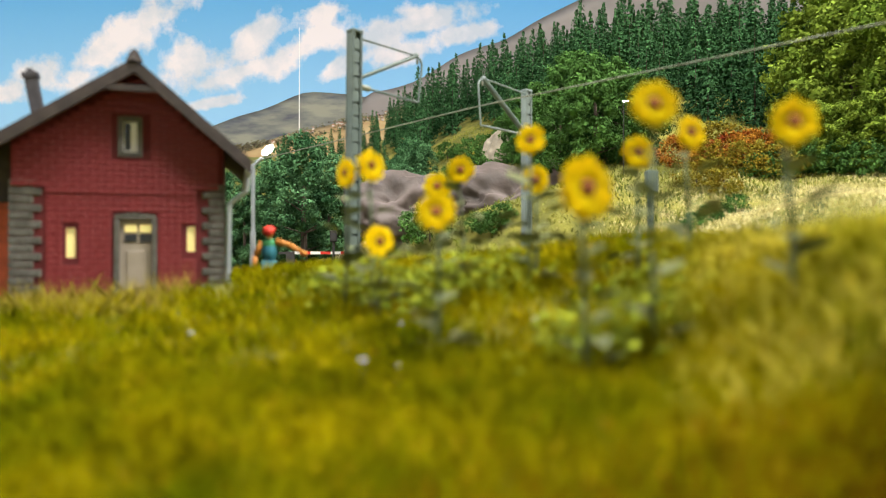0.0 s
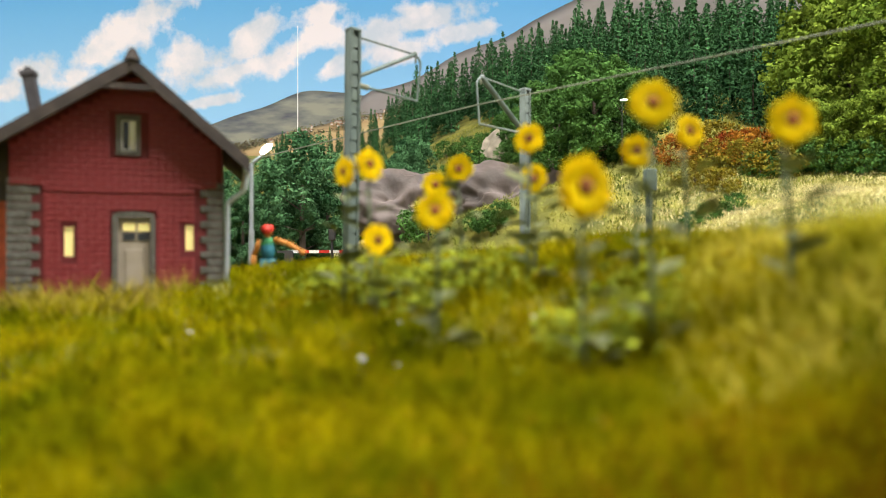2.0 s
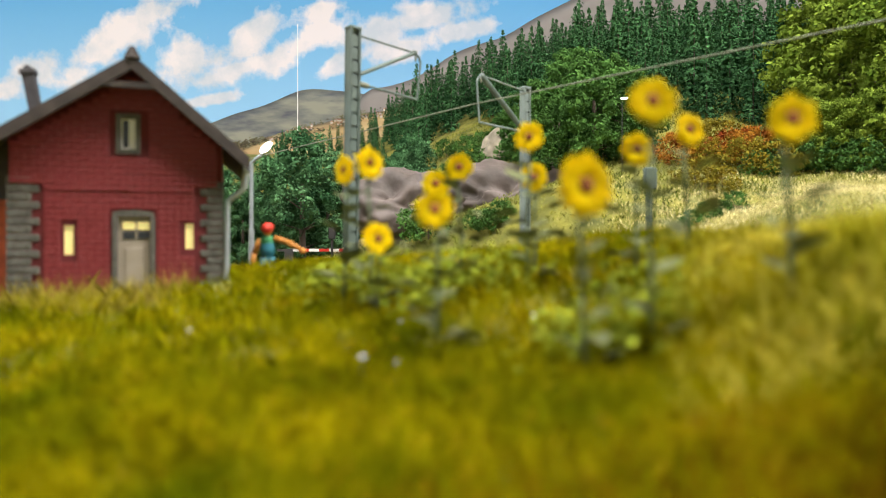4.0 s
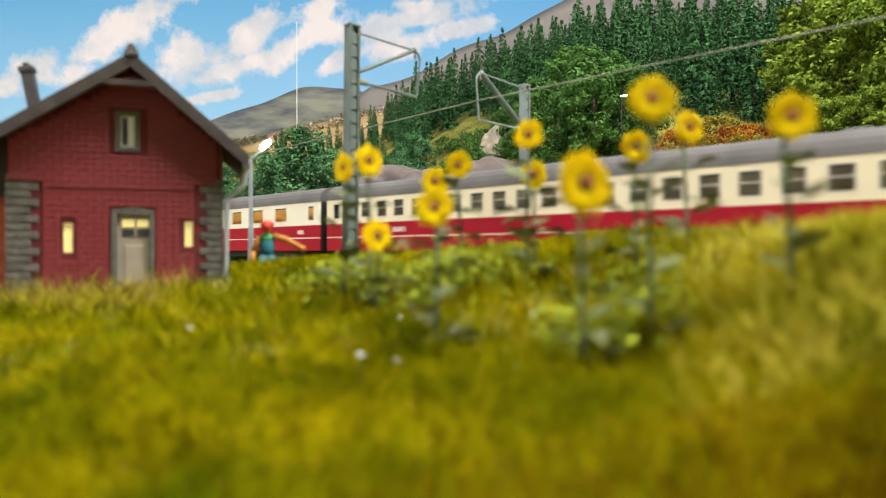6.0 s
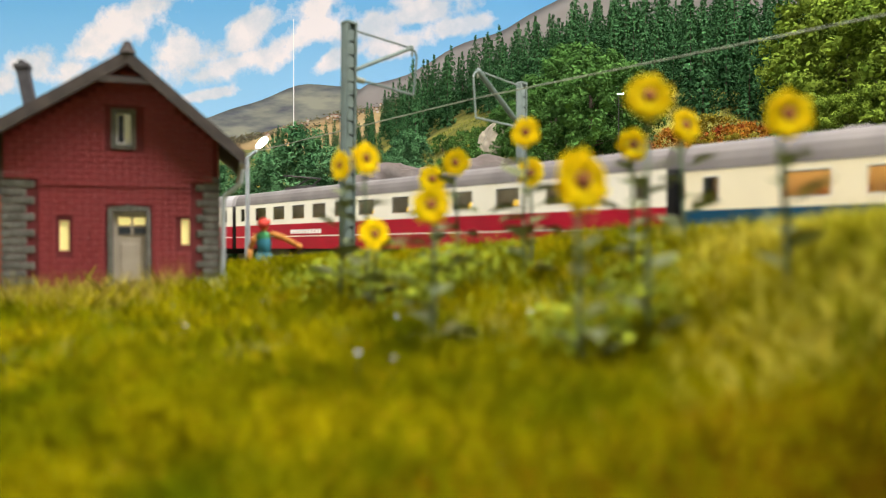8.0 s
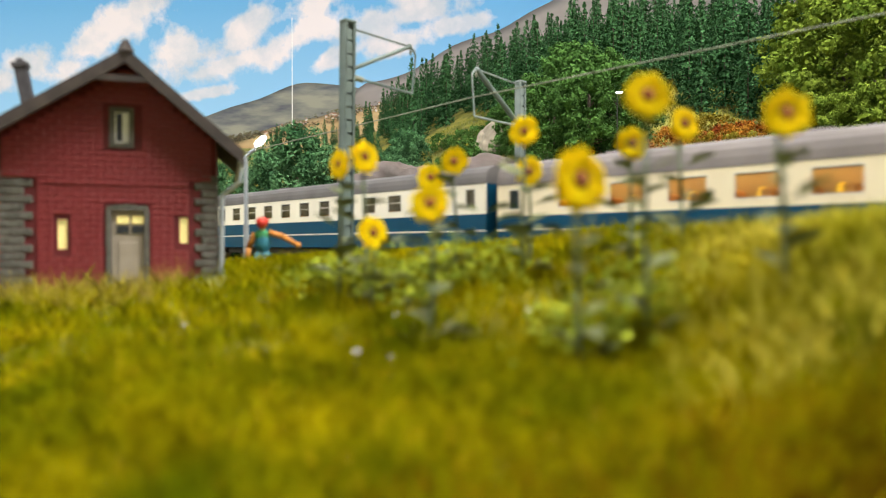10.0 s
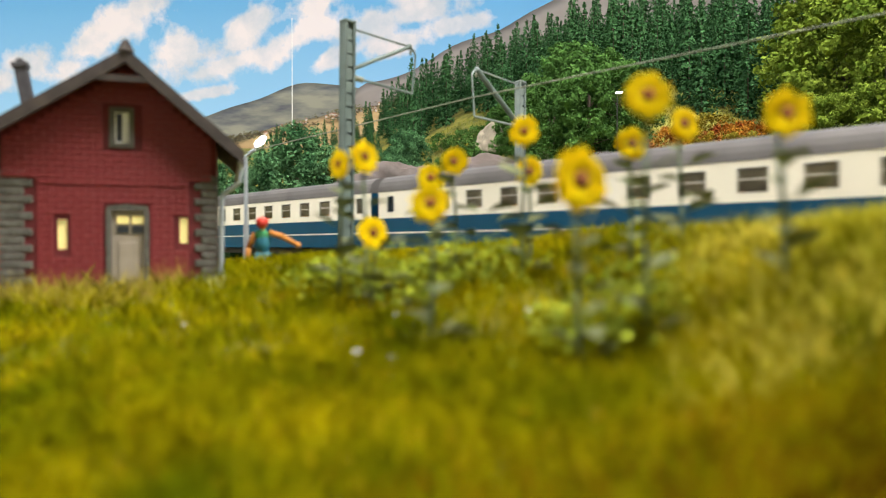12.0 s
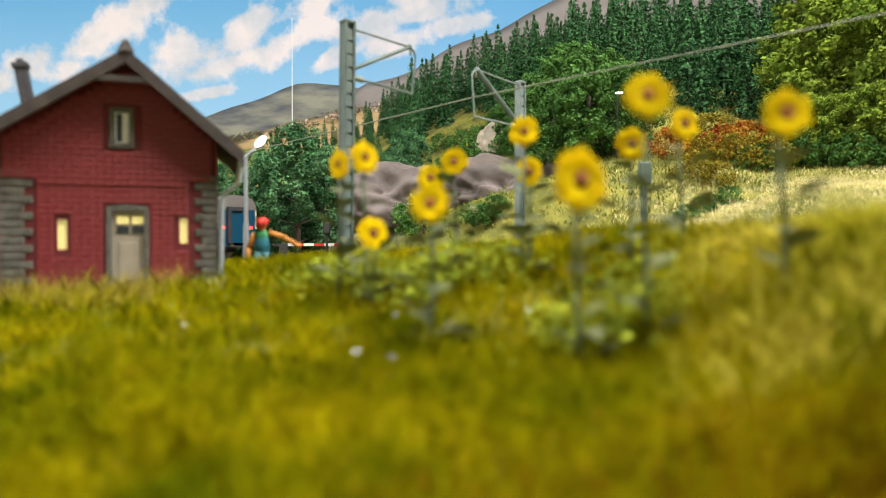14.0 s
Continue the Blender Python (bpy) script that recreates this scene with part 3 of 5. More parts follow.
    while z < 0.0335:
        w = 0.0048 if i % 2 else 0.0068
        part("quoin", box(bmesh.new(), half - w, half + 0.0006, -0.0006, 0.004, z + 0.0001, z + 0.0024, 0.0003), STONE, root)
        w = 0.0062 if i % 2 else 0.0084
        part("quoin", box(bmesh.new(), -half - 0.0006, -half + w, -0.0006, 0.004, z + 0.0001, z + 0.0024, 0.0003), STONE, root)
        z += 0.0025
        i += 1
    # door with its stone surround
    a, b, c, d = opens[1]
    bm = bmesh.new()
    box(bm, a - 0.0016, a, -0.0007, t, c, d, 0.0002), box(bm, b, b + 0.0016, -0.0007, t, c, d, 0.0002)
    prism(bm, [(a - .0016, d), (b + .0016, d), (b + .0012, d + .0014), ((a + b) / 2, d + .0021), (a - .0012, d + .0014)], "y", -0.0007, t)
    part("door_surround", bm, STONE, root)
    door = part("door", box(bmesh.new(), a, b, 0.0009, 0.0014, c, d), DOOR, root, "beige wooden panel door with lit glazing")
    for k in range(2):
        for j in range(2):
            x = a + 0.0014 + k * 0.0044
            part("pane", box(bmesh.new(), x, x + 0.0036, 0.0006, 0.0010, d - 0.0072 + j * 0.0031, d - 0.0048 + j * 0.0031), LITPANE if j else DARKPANE, door)
    part("door_panel", box(bmesh.new(), a + 0.002, b - 0.002, 0.0005, 0.0009, c + 0.006, d - 0.010, 0.0002), DOOR, door)
    # gable window and the two slit windows
    a, b, c, d = opens[3]
    win = part("gable_window", box(bmesh.new(), a, b, 0.0011, 0.0014, c, d), DARKPANE, root)
    bm = bmesh.new()
    e = 0.0014
    box(bm, a - e, a, -0.0008, t, c - e, d + e), box(bm, b, b + e, -0.0008, t, c - e, d + e)
    box(bm, a, b, -0.0008, t, d, d + e), box(bm, a, b, -0.0011, t, c - e, c)
    part("surround", bm, STONE, win)
    bm = bmesh.new()
    f = 0.0007
    box(bm, a, a + f * 0.6, 0.0006, 0.0011, c, d), box(bm, b - f * 3.0, b, 0.0006, 0.0011, c, d), box(bm, a, b, 0.0006, 0.0011, c, c + f), box(bm, a, b, 0.0006, 0.0011, d - f * 0.6, d)
    part("sash", bm, WHITE, win)
    for a, b, c, d in (opens[0], opens[2]):
        part("slit_window", box(bmesh.new(), a, b, 0.0008, 0.0013, c, d), LITPANE, root, "narrow lit window")
    # bricks, course by course round the openings
    rnd = random.Random(3)
    course, length, gap, joint = 0.00185, 0.0046, 0.00024, 0.00008
    brick_me = mesh_of("brick", box(bmesh.new(), 0, length - joint, -0.0004, 0.0002, 0, course - gap, 0.00008), BRICK)
    half_me = mesh_of("brick", box(bmesh.new(), 0, (length - joint) / 2, -0.0004, 0.0002, 0, course - gap, 0.00008), BRICK)

    def free(u0, u1, z):
        if u0 < -half + (0.0086 if z < 0.0325 else 0.0002) or u1 > half - (0.0070 if z < 0.0325 else 0.0002) or z + course > min(top(u0), top(u1)) - 0.0004:
            return False
        for n, o in enumerate(opens):
            e = 0.0003 if n in (0, 2) else 0.0016
            if u1 > o[0] - e and u0 < o[1] + e and z + course > o[2] - e and z < o[3] + e + (0.0005 if n == 1 else 0):
                return False
        return True
    z, k = z0 + 0.001, 0
    while z < apex - 0.002:
        x = -half + 0.0003 - (length / 2 if k % 2 else 0)
        while x < half:
            for u0, u1, me in ((x, x + length - joint, brick_me), (x, x + (length - joint) / 2, half_me), (x + length / 2, x + length - joint, half_me)):
                if free(u0, u1, z):
                    ob = part("brick", me, None, wall)
                    ob.location = (u0, -rnd.uniform(0, 0.00012) - (0.0004 if 0.0320 < z < 0.0345 else 0), z)
                    if me is brick_me:
                        break
            x += length
        z += course
        k += 1
    # gutter and downpipe
    gx, gz = half + ex - 0.0008, zr - ex * 0.865 - 0.0016
    part("gutter", tube(bmesh.new(), (gx, -0.0078, gz), (gx, D + 0.005, gz), 0.0012), ZINC, root)
    bm = bmesh.new()
    tube(bm, (gx, -0.002, gz), (gx - 0.0005, -0.002, gz - 0.006), 0.0008)
    tube(bm, (gx - 0.0005, -0.002, gz - 0.006), (half + 0.0018, -0.0008, gz - 0.0105), 0.0008)
    tube(bm, (half + 0.0018, -0.0008, gz - 0.0105), (half + 0.0014, -0.0008, z0), 0.0008)
    part("downpipe", bm, ZINC, root)
    # low lean-to beside the house; orange light is put into its brick colour
    shed = thing("lean_to", "low brick lean-to beside the house, orange light in its colour", "shed", HOUSE)
    part("wall", box(bmesh.new(), -half - 0.03, -half - 0.0008, 0.004, 0.04, z0, 0.029), mat("orange_lit_brick", (0.42, 0.08, 0.03), 0.7, vary=0.25, scale=350), shed)
    # Block up to the eaves, added in place of the dark upper wall.
    part("roof", box(bmesh.new(), -half - 0.031, -half - 0.0008, 0.003, 0.041, 0.029, 0.0475), ROOF, shed)


HOUSE = pose(-0.10256, 0.21523, -0.0005, 0, 0, 17.4)


# ---- trackside things ----
def mast(foot, height, side, w, material, dark, arm, thick=1.5, lean=0.0):
    """A lattice overhead-line mast at foot; its arm reaches side metres along x of its own axes."""
    m = pose(foot[0], foot[1], 0, 0, lean, 0) @ pose(0, 0, 0, 0, 0, math.degrees(HEAD) - 90)
    root = thing("overhead_line_mast", "grey-green lattice overhead line mast with cantilever arm", "mast", m, group="overhead line masts")
    g = ground1(*foot) - 0.003
    h = w / 2
    for sx in (-h, h):
        bm = bmesh.new()
        box(bm, sx - 0.0006, sx + 0.0006, -h, -h + 0.0005, g, height), box(bm, sx - 0.0006, sx + 0.0006, h - 0.0005, h, g, height)
        box(bm, sx - 0.0003, sx + 0.0003, -h, h, g, height)
        part("upright", bm, material, root)
    bm = bmesh.new()
    z = 0.004
    while z < height - 0.003:
        box(bm, -h, h, -h + 0.0006, h - 0.0006, z, z + 0.0047)
        z += 0.0056
    part("lattice", bm, material, root)
    part("web", box(bmesh.new(), -h + 0.0004, h - 0.0004, -0.0003, 0.0003, g, height), dark, root)
    part("cap", box(bmesh.new(), -h - 0.0008, h + 0.0008, -h - 0.0003, h + 0.0003, height, height + 0.0012, 0.0003), material, root)
    s = 1 if side > 0 else -1
    r = 0.00058
    tie, tip, zm, zb, ze = [height - o for o in arm]
    part("tie_rod", tube(bmesh.new(), (s * h, 0, tie), (side * 0.93, 0, tip), r * 0.8), material, root)
    part("bracket", tube(bmesh.new(), (s * h, 0, zm), (side * 0.95, 0, tip), r * thick), dark, root)
    part("insulator", tube(bmesh.new(), (s * (h - 0.0002), 0, zb), (s * (h + 0.006), 0, zb + (ze - zb) * 0.2), r * 2.2), WIRE, root)
    part("steady_arm", tube(bmesh.new(), (s * (h + 0.006), 0, zb + (ze - zb) * 0.2), (side, 0, ze), r), material, root)
    bm = bmesh.new()
    tube(bm, (side * 0.93, 0, tip), (side * 1.02, 0, tip - 0.0012), r * 0.9)
    tube(bm, (side * 1.02, 0, tip - 0.0012), (side * 1.05, 0, tip - 0.0035), r * 0.9)
    tube(bm, (side * 1.05, 0, tip - 0.0035), (side, 0, ze), r * 0.8)
    part("dropper", bm, material, root)
    part("joint", ball(bmesh.new(), (side * 0.95, 0, tip), 0.0015, sub=1), material, root)
    part("hook", ball(bmesh.new(), (side * 0.97, 0, tip - 0.0026), 0.0011, 0.6, 0.6, 1.4, sub=1), WIRE, root)


def wires():
    root = thing("contact_wire", "thin grey overhead contact wire above the track", "wire")
    bm = bmesh.new()
    for s0, s1 in ((-0.22, 0.178), (0.178, 0.60)):
        tube(bm, (*line_point(s0)[0], wire_z(s0)), (*line_point(s1)[0], wire_z(s1)), 0.00034, n=6)
    part("wire", bm, WIRE, root)
    for s in (-0.22, 0.60):
        p = line_point(s)[0]
        n = (0.742, 0.670)
        pole = thing("wire_post", "plain grey steel post holding the contact wire", "post", group="wire posts")
        x, y = p[0] + n[0] * 0.03, p[1] + n[1] * 0.03
        bm = tube(bmesh.new(), (x, y, ground1(x, y) - 0.002), (x, y, wire_z(s) + 0.012), 0.0015)
        part("post", bm, MAST, pole)
        part("arm", tube(bmesh.new(), (x, y, wire_z(s) + 0.010), (p[0], p[1], wire_z(s)), 0.0006), MAST, pole)


def wire_z(s):
    """Height of the contact wire: it falls more steeply past the second mast."""
    return float(np.interp(s, [-0.3, 0.178, 0.380, 0.7], [0.0872, 0.0866, 0.0806, 0.0711]))


def street_lamp():
    x, y = -0.0847, 0.300
    root = thing("street_lamp", "slim grey street lamp with a bright white head", "lamp", pose(x, y, 0))
    g = ground1(x, y) - 0.002
    bm = bmesh.new()
    tube(bm, (0, 0, g), (0, 0, 0.022), 0.0014, 0.0012)
    tube(bm, (0, 0, 0.022), (0, 0, 0.0515), 0.0009)
    part("pole", bm, ZINC, root)
    part("arm", tube(bmesh.new(), (0, 0, 0.0512), (0.0045, -0.001, 0.0545), 0.0007), ZINC, root)
    bm = bmesh.new()
    ball(bm, (0, 0, 0), 0.0026, 1.25, 0.6, 0.5)
    bmesh.ops.transform(bm, matrix=pose(0.0068, -0.0012, 0.0578, 0, -42, 0), verts=bm.verts)
    part("head", bm, LAMPGLOW, root, smooth=True)


def path_lamp():
    """A small lamp up the wooded slope."""
    x, y, top = 0.1193, 0.452, 0.1128
    root = thing("path_lamp", "small dark lamp post with a short white tube head", "lamp", pose(x, y, 0))
    part("pole", tube(bmesh.new(), (0, 0, ground1(x, y) - 0.002), (0, 0, top - 0.001), 0.0003, n=6), BLACK, root)
    part("head", tube(bmesh.new(), (-0.0008, 0, top), (0.0034, 0, top + 0.0003), 0.0004, n=6), LAMPGLOW, root)


def radio_mast():
    bm = bmesh.new()
    tube(bm, (0, 0, -0.02), (0, 0, 0.407), 0.0012, 0.0005, n=6)
    box(bm, -0.002, 0.002, -0.002, 0.002, -0.02, 0.19)
    single("radio_mast", bm, WHITE, "thin white radio mast far off", "mast", pose(-0.257, 1.20, 0.0))


def village():
    """Far houses and hedges along the crest of the printed fields."""
    rnd = random.Random(8)
    walls, roofs = bmesh.new(), bmesh.new()

    def crest(x):
        return float(np.interp(x, [p[0] for p in FIELD_TOPS], [p[1] for p in FIELD_TOPS]))
    for i in range(60):
        x, dy = rnd.uniform(-0.34, 0.02), rnd.uniform(-0.026, -0.002)
        z = -0.1 + (crest(x) + 0.1) * (1 + dy * 1.9) - 0.0015
        w, h, y = rnd.uniform(0.0016, 0.0030), rnd.uniform(0.0030, 0.0048), 1.34 + dy
        box(walls, x - w, x + w, y - 0.002, y + 0.002, z, z + h)
        prism(roofs, [(x - w * 1.1, z + h), (x + w * 1.1, z + h), (x, z + h * 1.7)], "y", y - 0.0022, y + 0.0022)
    single("far_village", walls, mat("village_wall", (0.52, 0.46, 0.40), 0.9, vary=0.3, scale=60), "tiny pale far houses on the fields", "houses", kind="stuff")
    single("far_village_roofs", roofs, mat("village_roof", (0.30, 0.15, 0.10), 0.9, vary=0.3, scale=60), "tiny red-brown roofs of the far houses", "houses", kind="stuff")
    rs = np.random.RandomState(31)
    n = 5200
    x = rs.uniform(-0.50, 0.06, n)
    dy = -0.034 * rs.uniform(0, 1, n)
    z = -0.1 + (np.interp(x, [p[0] for p in FIELD_TOPS], [p[1] for p in FIELD_TOPS]) + 0.1) * (1 + dy * 1.9)
    keep = (np.sin(x * 61) + np.sin(x * 23 + dy * 160) + rs.normal(0, 0.5, n)) > 0.1
    spots = np.stack([x, 1.34 + dy, z + rs.uniform(0, 0.008, n)], -1)[keep]
    hedge = mat("far_hedge", (0.105, 0.075, 0.055), 0.9, vary=0.4, scale=40, second=(0.12, 0.12, 0.06), islands=0.4, spec=0.05)
    me = leaves_mesh("far_hedges", spots, np.tile([0, -0.7, 0.7], (len(spots), 1)), 0.0022, hedge, 71)
    tagged(new("far_hedges", me), "brown-green hedges and orchards between the far houses", "hedge", kind="stuff")


FIELD_TOPS = [(-1.5, 0.10), (-0.6, 0.18), (-0.39, 0.22), (-0.25, 0.255), (-0.05, 0.30), (0.1, 0.29), (0.5, 0.2)]


def crossing():
    root = thing("level_crossing_barrier", "red and white level crossing barrier, closed", "barrier", pose(-0.1205, 0.530, 0))
    z = 0.0114
    g = ground1(-0.1205, 0.530) - 0.002
    for i in range(9):
        part("bar_segment", box(bmesh.new(), i * 0.0079, (i + 1) * 0.0079, -0.0006, 0.0006, z - 0.0011, z + 0.0011), CAPRED if i % 2 else WHITE, root)
    bm = bmesh.new()
    box(bm, -0.003, 0.0035, -0.0015, 0.0015, g, z + 0.001), box(bm, -0.009, -0.003, -0.001, 0.001, z - 0.001, z + 0.0008)
    part("stand", bm, BLACK, root)
    post = thing("crossing_signal", "dark grey crossing signal on a short post", "signal", pose(-0.0866, 0.530, 0))
    part("post", tube(bmesh.new(), (0, 0, ground1(-0.0866, 0.530) - 0.002), (0, 0, 0.022), 0.0011), BLACK, post)
    part("signal_head", box(bmesh.new(), -0.0026, 0.0026, -0.002, 0.002, 0.020, 0.029, 0.0005), BLACK, post)
    sig = thing("track_signal", "grey light signal on a slim post beside the track", "signal", pose(0.0940, 0.308, 0))
    part("post", tube(bmesh.new(), (0, 0, ground1(0.094, 0.308) - 0.002), (0, 0, 0.050), 0.0010), MAST, sig)
    part("signal_head", box(bmesh.new(), -0.0028, 0.0028, -0.0018, 0.0018, 0.040, 0.050, 0.0005), MAST, sig)
    part("ladder", box(bmesh.new(), -0.0016, 0.0016, 0.0010, 0.0016, 0.004, 0.040), MAST, sig)


def figure():
    """A small moulded figure in a red cap, one arm held out; one plain mesh."""
    x, y = -0.0607, 0.235
    bm = bmesh.new()

    def paint(k, before):
        for f in bm.faces:
            if f not in before:
                f.material_index = k
    def add(k, fn):
        before = set(bm.faces)
        fn()
        paint(k, before)
    add(0, lambda: (tube(bm, (-0.0016, 0, -0.004), (-0.0011, 0, 0.0085), 0.0015, 0.0017), tube(bm, (0.0016, 0, -0.004), (0.0011, 0, 0.0085), 0.0015, 0.0017)))
    add(0, lambda: ball(bm, (0, 0, 0.0115), 0.0027, 1.0, 0.75, 1.55))
    add(1, lambda: ball(bm, (-0.0002, 0, 0.0142), 0.0026, 1.05, 0.75, 0.8))
    add(2, lambda: (ball(bm, (0.0, -0.0002, 0.0180), 0.0016, 1, 1, 1.15), tube(bm, (0, 0, 0.0150), (0, 0, 0.0172), 0.0009)))
    add(3, lambda: (ball(bm, (0.0, 0, 0.0191), 0.0021, 1.1, 1.1, 0.72), tube(bm, (0.0, -0.0026, 0.0184), (0.0, 0.0008, 0.0186), 0.0016, 0.0019)))
    add(2, lambda: (tube(bm, (0.0024, 0, 0.0152), (0.0070, -0.0005, 0.0138), 0.0011, 0.0010), tube(bm, (0.0070, -0.0005, 0.0138), (0.0118, -0.0008, 0.0112), 0.0010, 0.0008), ball(bm, (0.0124, -0.0008, 0.0108), 0.0011)))
    add(2, lambda: (tube(bm, (-0.0025, 0, 0.0150), (-0.0046, -0.0004, 0.0098), 0.0011, 0.0010), tube(bm, (-0.0046, -0.0004, 0.0098), (-0.0050, -0.0010, 0.0052), 0.0010, 0.0008)))
    me = bpy.data.meshes.new("railway_figure")
    bm.to_mesh(me)
    bm.free()
    for m in (TEAL, GREENSHIRT, ORANGE, CAPRED):
        me.materials.append(m)
    me.shade_smooth()
    ob = tagged(new("railway_figure", me), "small painted model figure in teal overalls and red cap", "figurine")
    ob.matrix_world = pose(x, y, 0.0018)


def weeds():
    rs = np.random.RandomState(4)
    spots = []
    for x, y, r, h in WEEDS:
        n = 260 if y > 0.13 else 120
        px, py = x + rs.normal(0, r * 0.5, n), y + rs.normal(0, r * 0.45, n)
        spots.append(np.stack([px, py, ground(px, py) + 0.001 + h * rs.uniform(0, 1, n) ** 1.3], -1))
    spots = np.concatenate(spots)
    me = leaves_mesh("meadow_weeds", spots, np.tile([0, -0.2, 1.0], (len(spots), 1)), 0.0008, WEED, 60)
    tagged(new("meadow_weeds", me), "dark green leafy weeds round the sunflower stems", "plants", kind="stuff")
    # Yellow-orange flecks put in for blurred glints on the grass tops.
    n = 1700
    px, py = rs.uniform(-0.14, 0.14, n), rs.uniform(0.055, 0.22, n)
    k = (np.abs(px) < 0.03 + 0.7 * py) & (off_line(px, py) < -0.04) & ~((px < -0.06) & (py > 0.17))
    px, py = px[k], py[k]
    flecks = np.stack([px, py, ground(px, py) + rs.uniform(0.003, 0.0052, len(px))], -1)
    me = leaves_mesh("flower_flecks", flecks, np.tile([0, -0.6, 1.0], (len(px), 1)), 0.00022, GLINT_FLECK, 61)
    tagged(new("flower_flecks", me), "tiny yellow and orange flecks for blurred glints in the grass", "flowers", kind="stuff")
    # White petalled specks, put in where the grass sparkles.
    for x, y, z, r in SPARKLES:
        r *= 0.5
        bm = bmesh.new()
        for a in range(5):
            ball(bm, (r * 0.7 * math.cos(a * 1.257), r * 0.7 * math.sin(a * 1.257), 0), r * 0.55, 1, 1, 0.5, sub=1)
        root = thing("small_blossom", "small white speck for a sparkle in the grass", "flower", pose(x, y, z), group="white blossoms")
        part("petals", bm, WHITE, root)
        part("stem", tube(bmesh.new(), (0, 0, ground1(x, y) - z), (0, 0, 0), 0.00012, n=5), STEM, root)


WEEDS = [(-0.0261, 0.17, 0.01, 0.01), (-0.0198, 0.165, 0.012, 0.01), (-0.0105, 0.15, 0.012, 0.012), (-0.0028, 0.14, 0.01, 0.011), (0.0043, 0.145, 0.012, 0.011), (0.012, 0.15, 0.01, 0.009), (-0.0336, 0.18, 0.01, 0.006), (0.0213, 0.1, 0.007, 0.008), (0.0263, 0.1, 0.007, 0.009), (0.0313, 0.1, 0.007, 0.009), (0.0198, 0.11, 0.007, 0.007), (0.0346, 0.12, 0.008, 0.009)]
SPARKLES = [(-0.012, 0.1, -0.0022, 0.001), (-0.0079, 0.125, 0.0004, 0.0007), (-0.0068, 0.1, -0.003, 0.0005), (0.0154, 0.115, 0.0024, 0.0008), (-0.0486, 0.13, -0.0019, 0.0008)]


def sunflower(x, y, z, dia, tilt, yaw, leaves, seed, label):
    rnd = random.Random(seed)
    g = ground1(x, y)
    root = thing("sunflower", label, "flower", pose(x, y, g - 0.001), group="sunflowers")
    h = z - g + 0.001
    bm = bmesh.new()
    bend = Vector((rnd.uniform(-1, 1) * 0.0008, 0.0012, 0))
    pts = [Vector((0, 0, 0)), Vector((rnd.uniform(-1, 1) * 0.0008, rnd.uniform(-1, 1) * 0.0006, h * 0.45)), Vector((bend.x, bend.y, h * 0.85)), Vector((0, 0.0010, h))]
    for a, b, r in zip(pts, pts[1:], (0.00042, 0.00038, 0.00034)):
        tube(bm, a, b, r, r * 0.9, n=6)
    part("stem", bm, STEM, root, smooth=True)
    face = Matrix.Translation((0, 0, h)) @ pose(0, 0, 0, 0, 0, yaw) @ pose(0, 0, 0, 90 - tilt, 0, 0)
    R = dia / 2
    bm = bmesh.new()
    ball(bm, (0, 0, 0.0), R * 0.27, 1, 1, 0.5)
    bmesh.ops.transform(bm, matrix=face, verts=bm.verts)
    head = part("seed_disc", bm, DISC, root, smooth=True)
    bm = bmesh.new()
    n = 20
    for ring, (r0, r1, lift) in enumerate(((0.26, 1.0, -0.10), (0.24, 0.86, 0.05))):
        for i in range(n):
            a = 2 * math.pi * (i + 0.5 * ring) / n + rnd.uniform(-0.06, 0.06)
            L = r1 * R * rnd.uniform(0.86, 1.06)
            zz = lift * R * 0.6 + rnd.uniform(-0.05, 0.08) * R
            u, v = Vector((math.cos(a), math.sin(a), 0)), Vector((-math.sin(a), math.cos(a), 0))
            w = 0.21 * R
            p = [u * r0 * R, u * (L * 0.55) + v * w + Vector((0, 0, zz)), u * (L * 0.88) + v * w * 0.6 + Vector((0, 0, zz)), u * L + Vector((0, 0, zz * 1.5)),
                 u * (L * 0.88) - v * w * 0.6 + Vector((0, 0, zz)), u * (L * 0.55) - v * w + Vector((0, 0, zz))]
            bm.faces.new([bm.verts.new(q) for q in p])
    bmesh.ops.solidify(bm, geom=list(bm.faces), thickness=0.00006)
    bmesh.ops.transform(bm, matrix=face, verts=bm.verts)
    part("petals", bm, PETAL, root)
    bm = bmesh.new()
    tube(bm, (0, 0, -0.05 * R), (0, 0, -0.30 * R), 0.5 * R, 0.12 * R, n=10)
    bmesh.ops.transform(bm, matrix=face, verts=bm.verts)
    part("sepals", bm, STEM, root)
    leaves += 3
    for i in range(leaves):
        f = 0.12 + 0.68 * i / max(1, leaves - 1)
        a = i * 2.4 + rnd.uniform(-0.5, 0.5)
        L = rnd.uniform(0.0062, 0.0096) * (1.15 - 0.40 * f) * (0.72 if y < 0.105 else 1.0)
        bm = bmesh.new()
        base = Vector((0, 0.0004, h * f))
        u, v = Vector((math.cos(a), math.sin(a), 0)), Vector((-math.sin(a), math.cos(a), 0))
        drop = rnd.uniform(-0.35, 0.25)
        rows = []
        for k, (t, w) in enumerate(((0.0, 0.04), (0.28, 0.10), (0.45, 0.36), (0.7, 0.33), (1.0, 0.03))):
            c = base + u * (L * t) + Vector((0, 0, L * (0.25 * t + drop * t * t)))
            rows.append([bm.verts.new(c - v * L * w + Vector((0, 0, 0.06 * L * w * 6))), bm.verts.new(c), bm.verts.new(c + v * L * w + Vector((0, 0, 0.06 * L * w * 6)))])
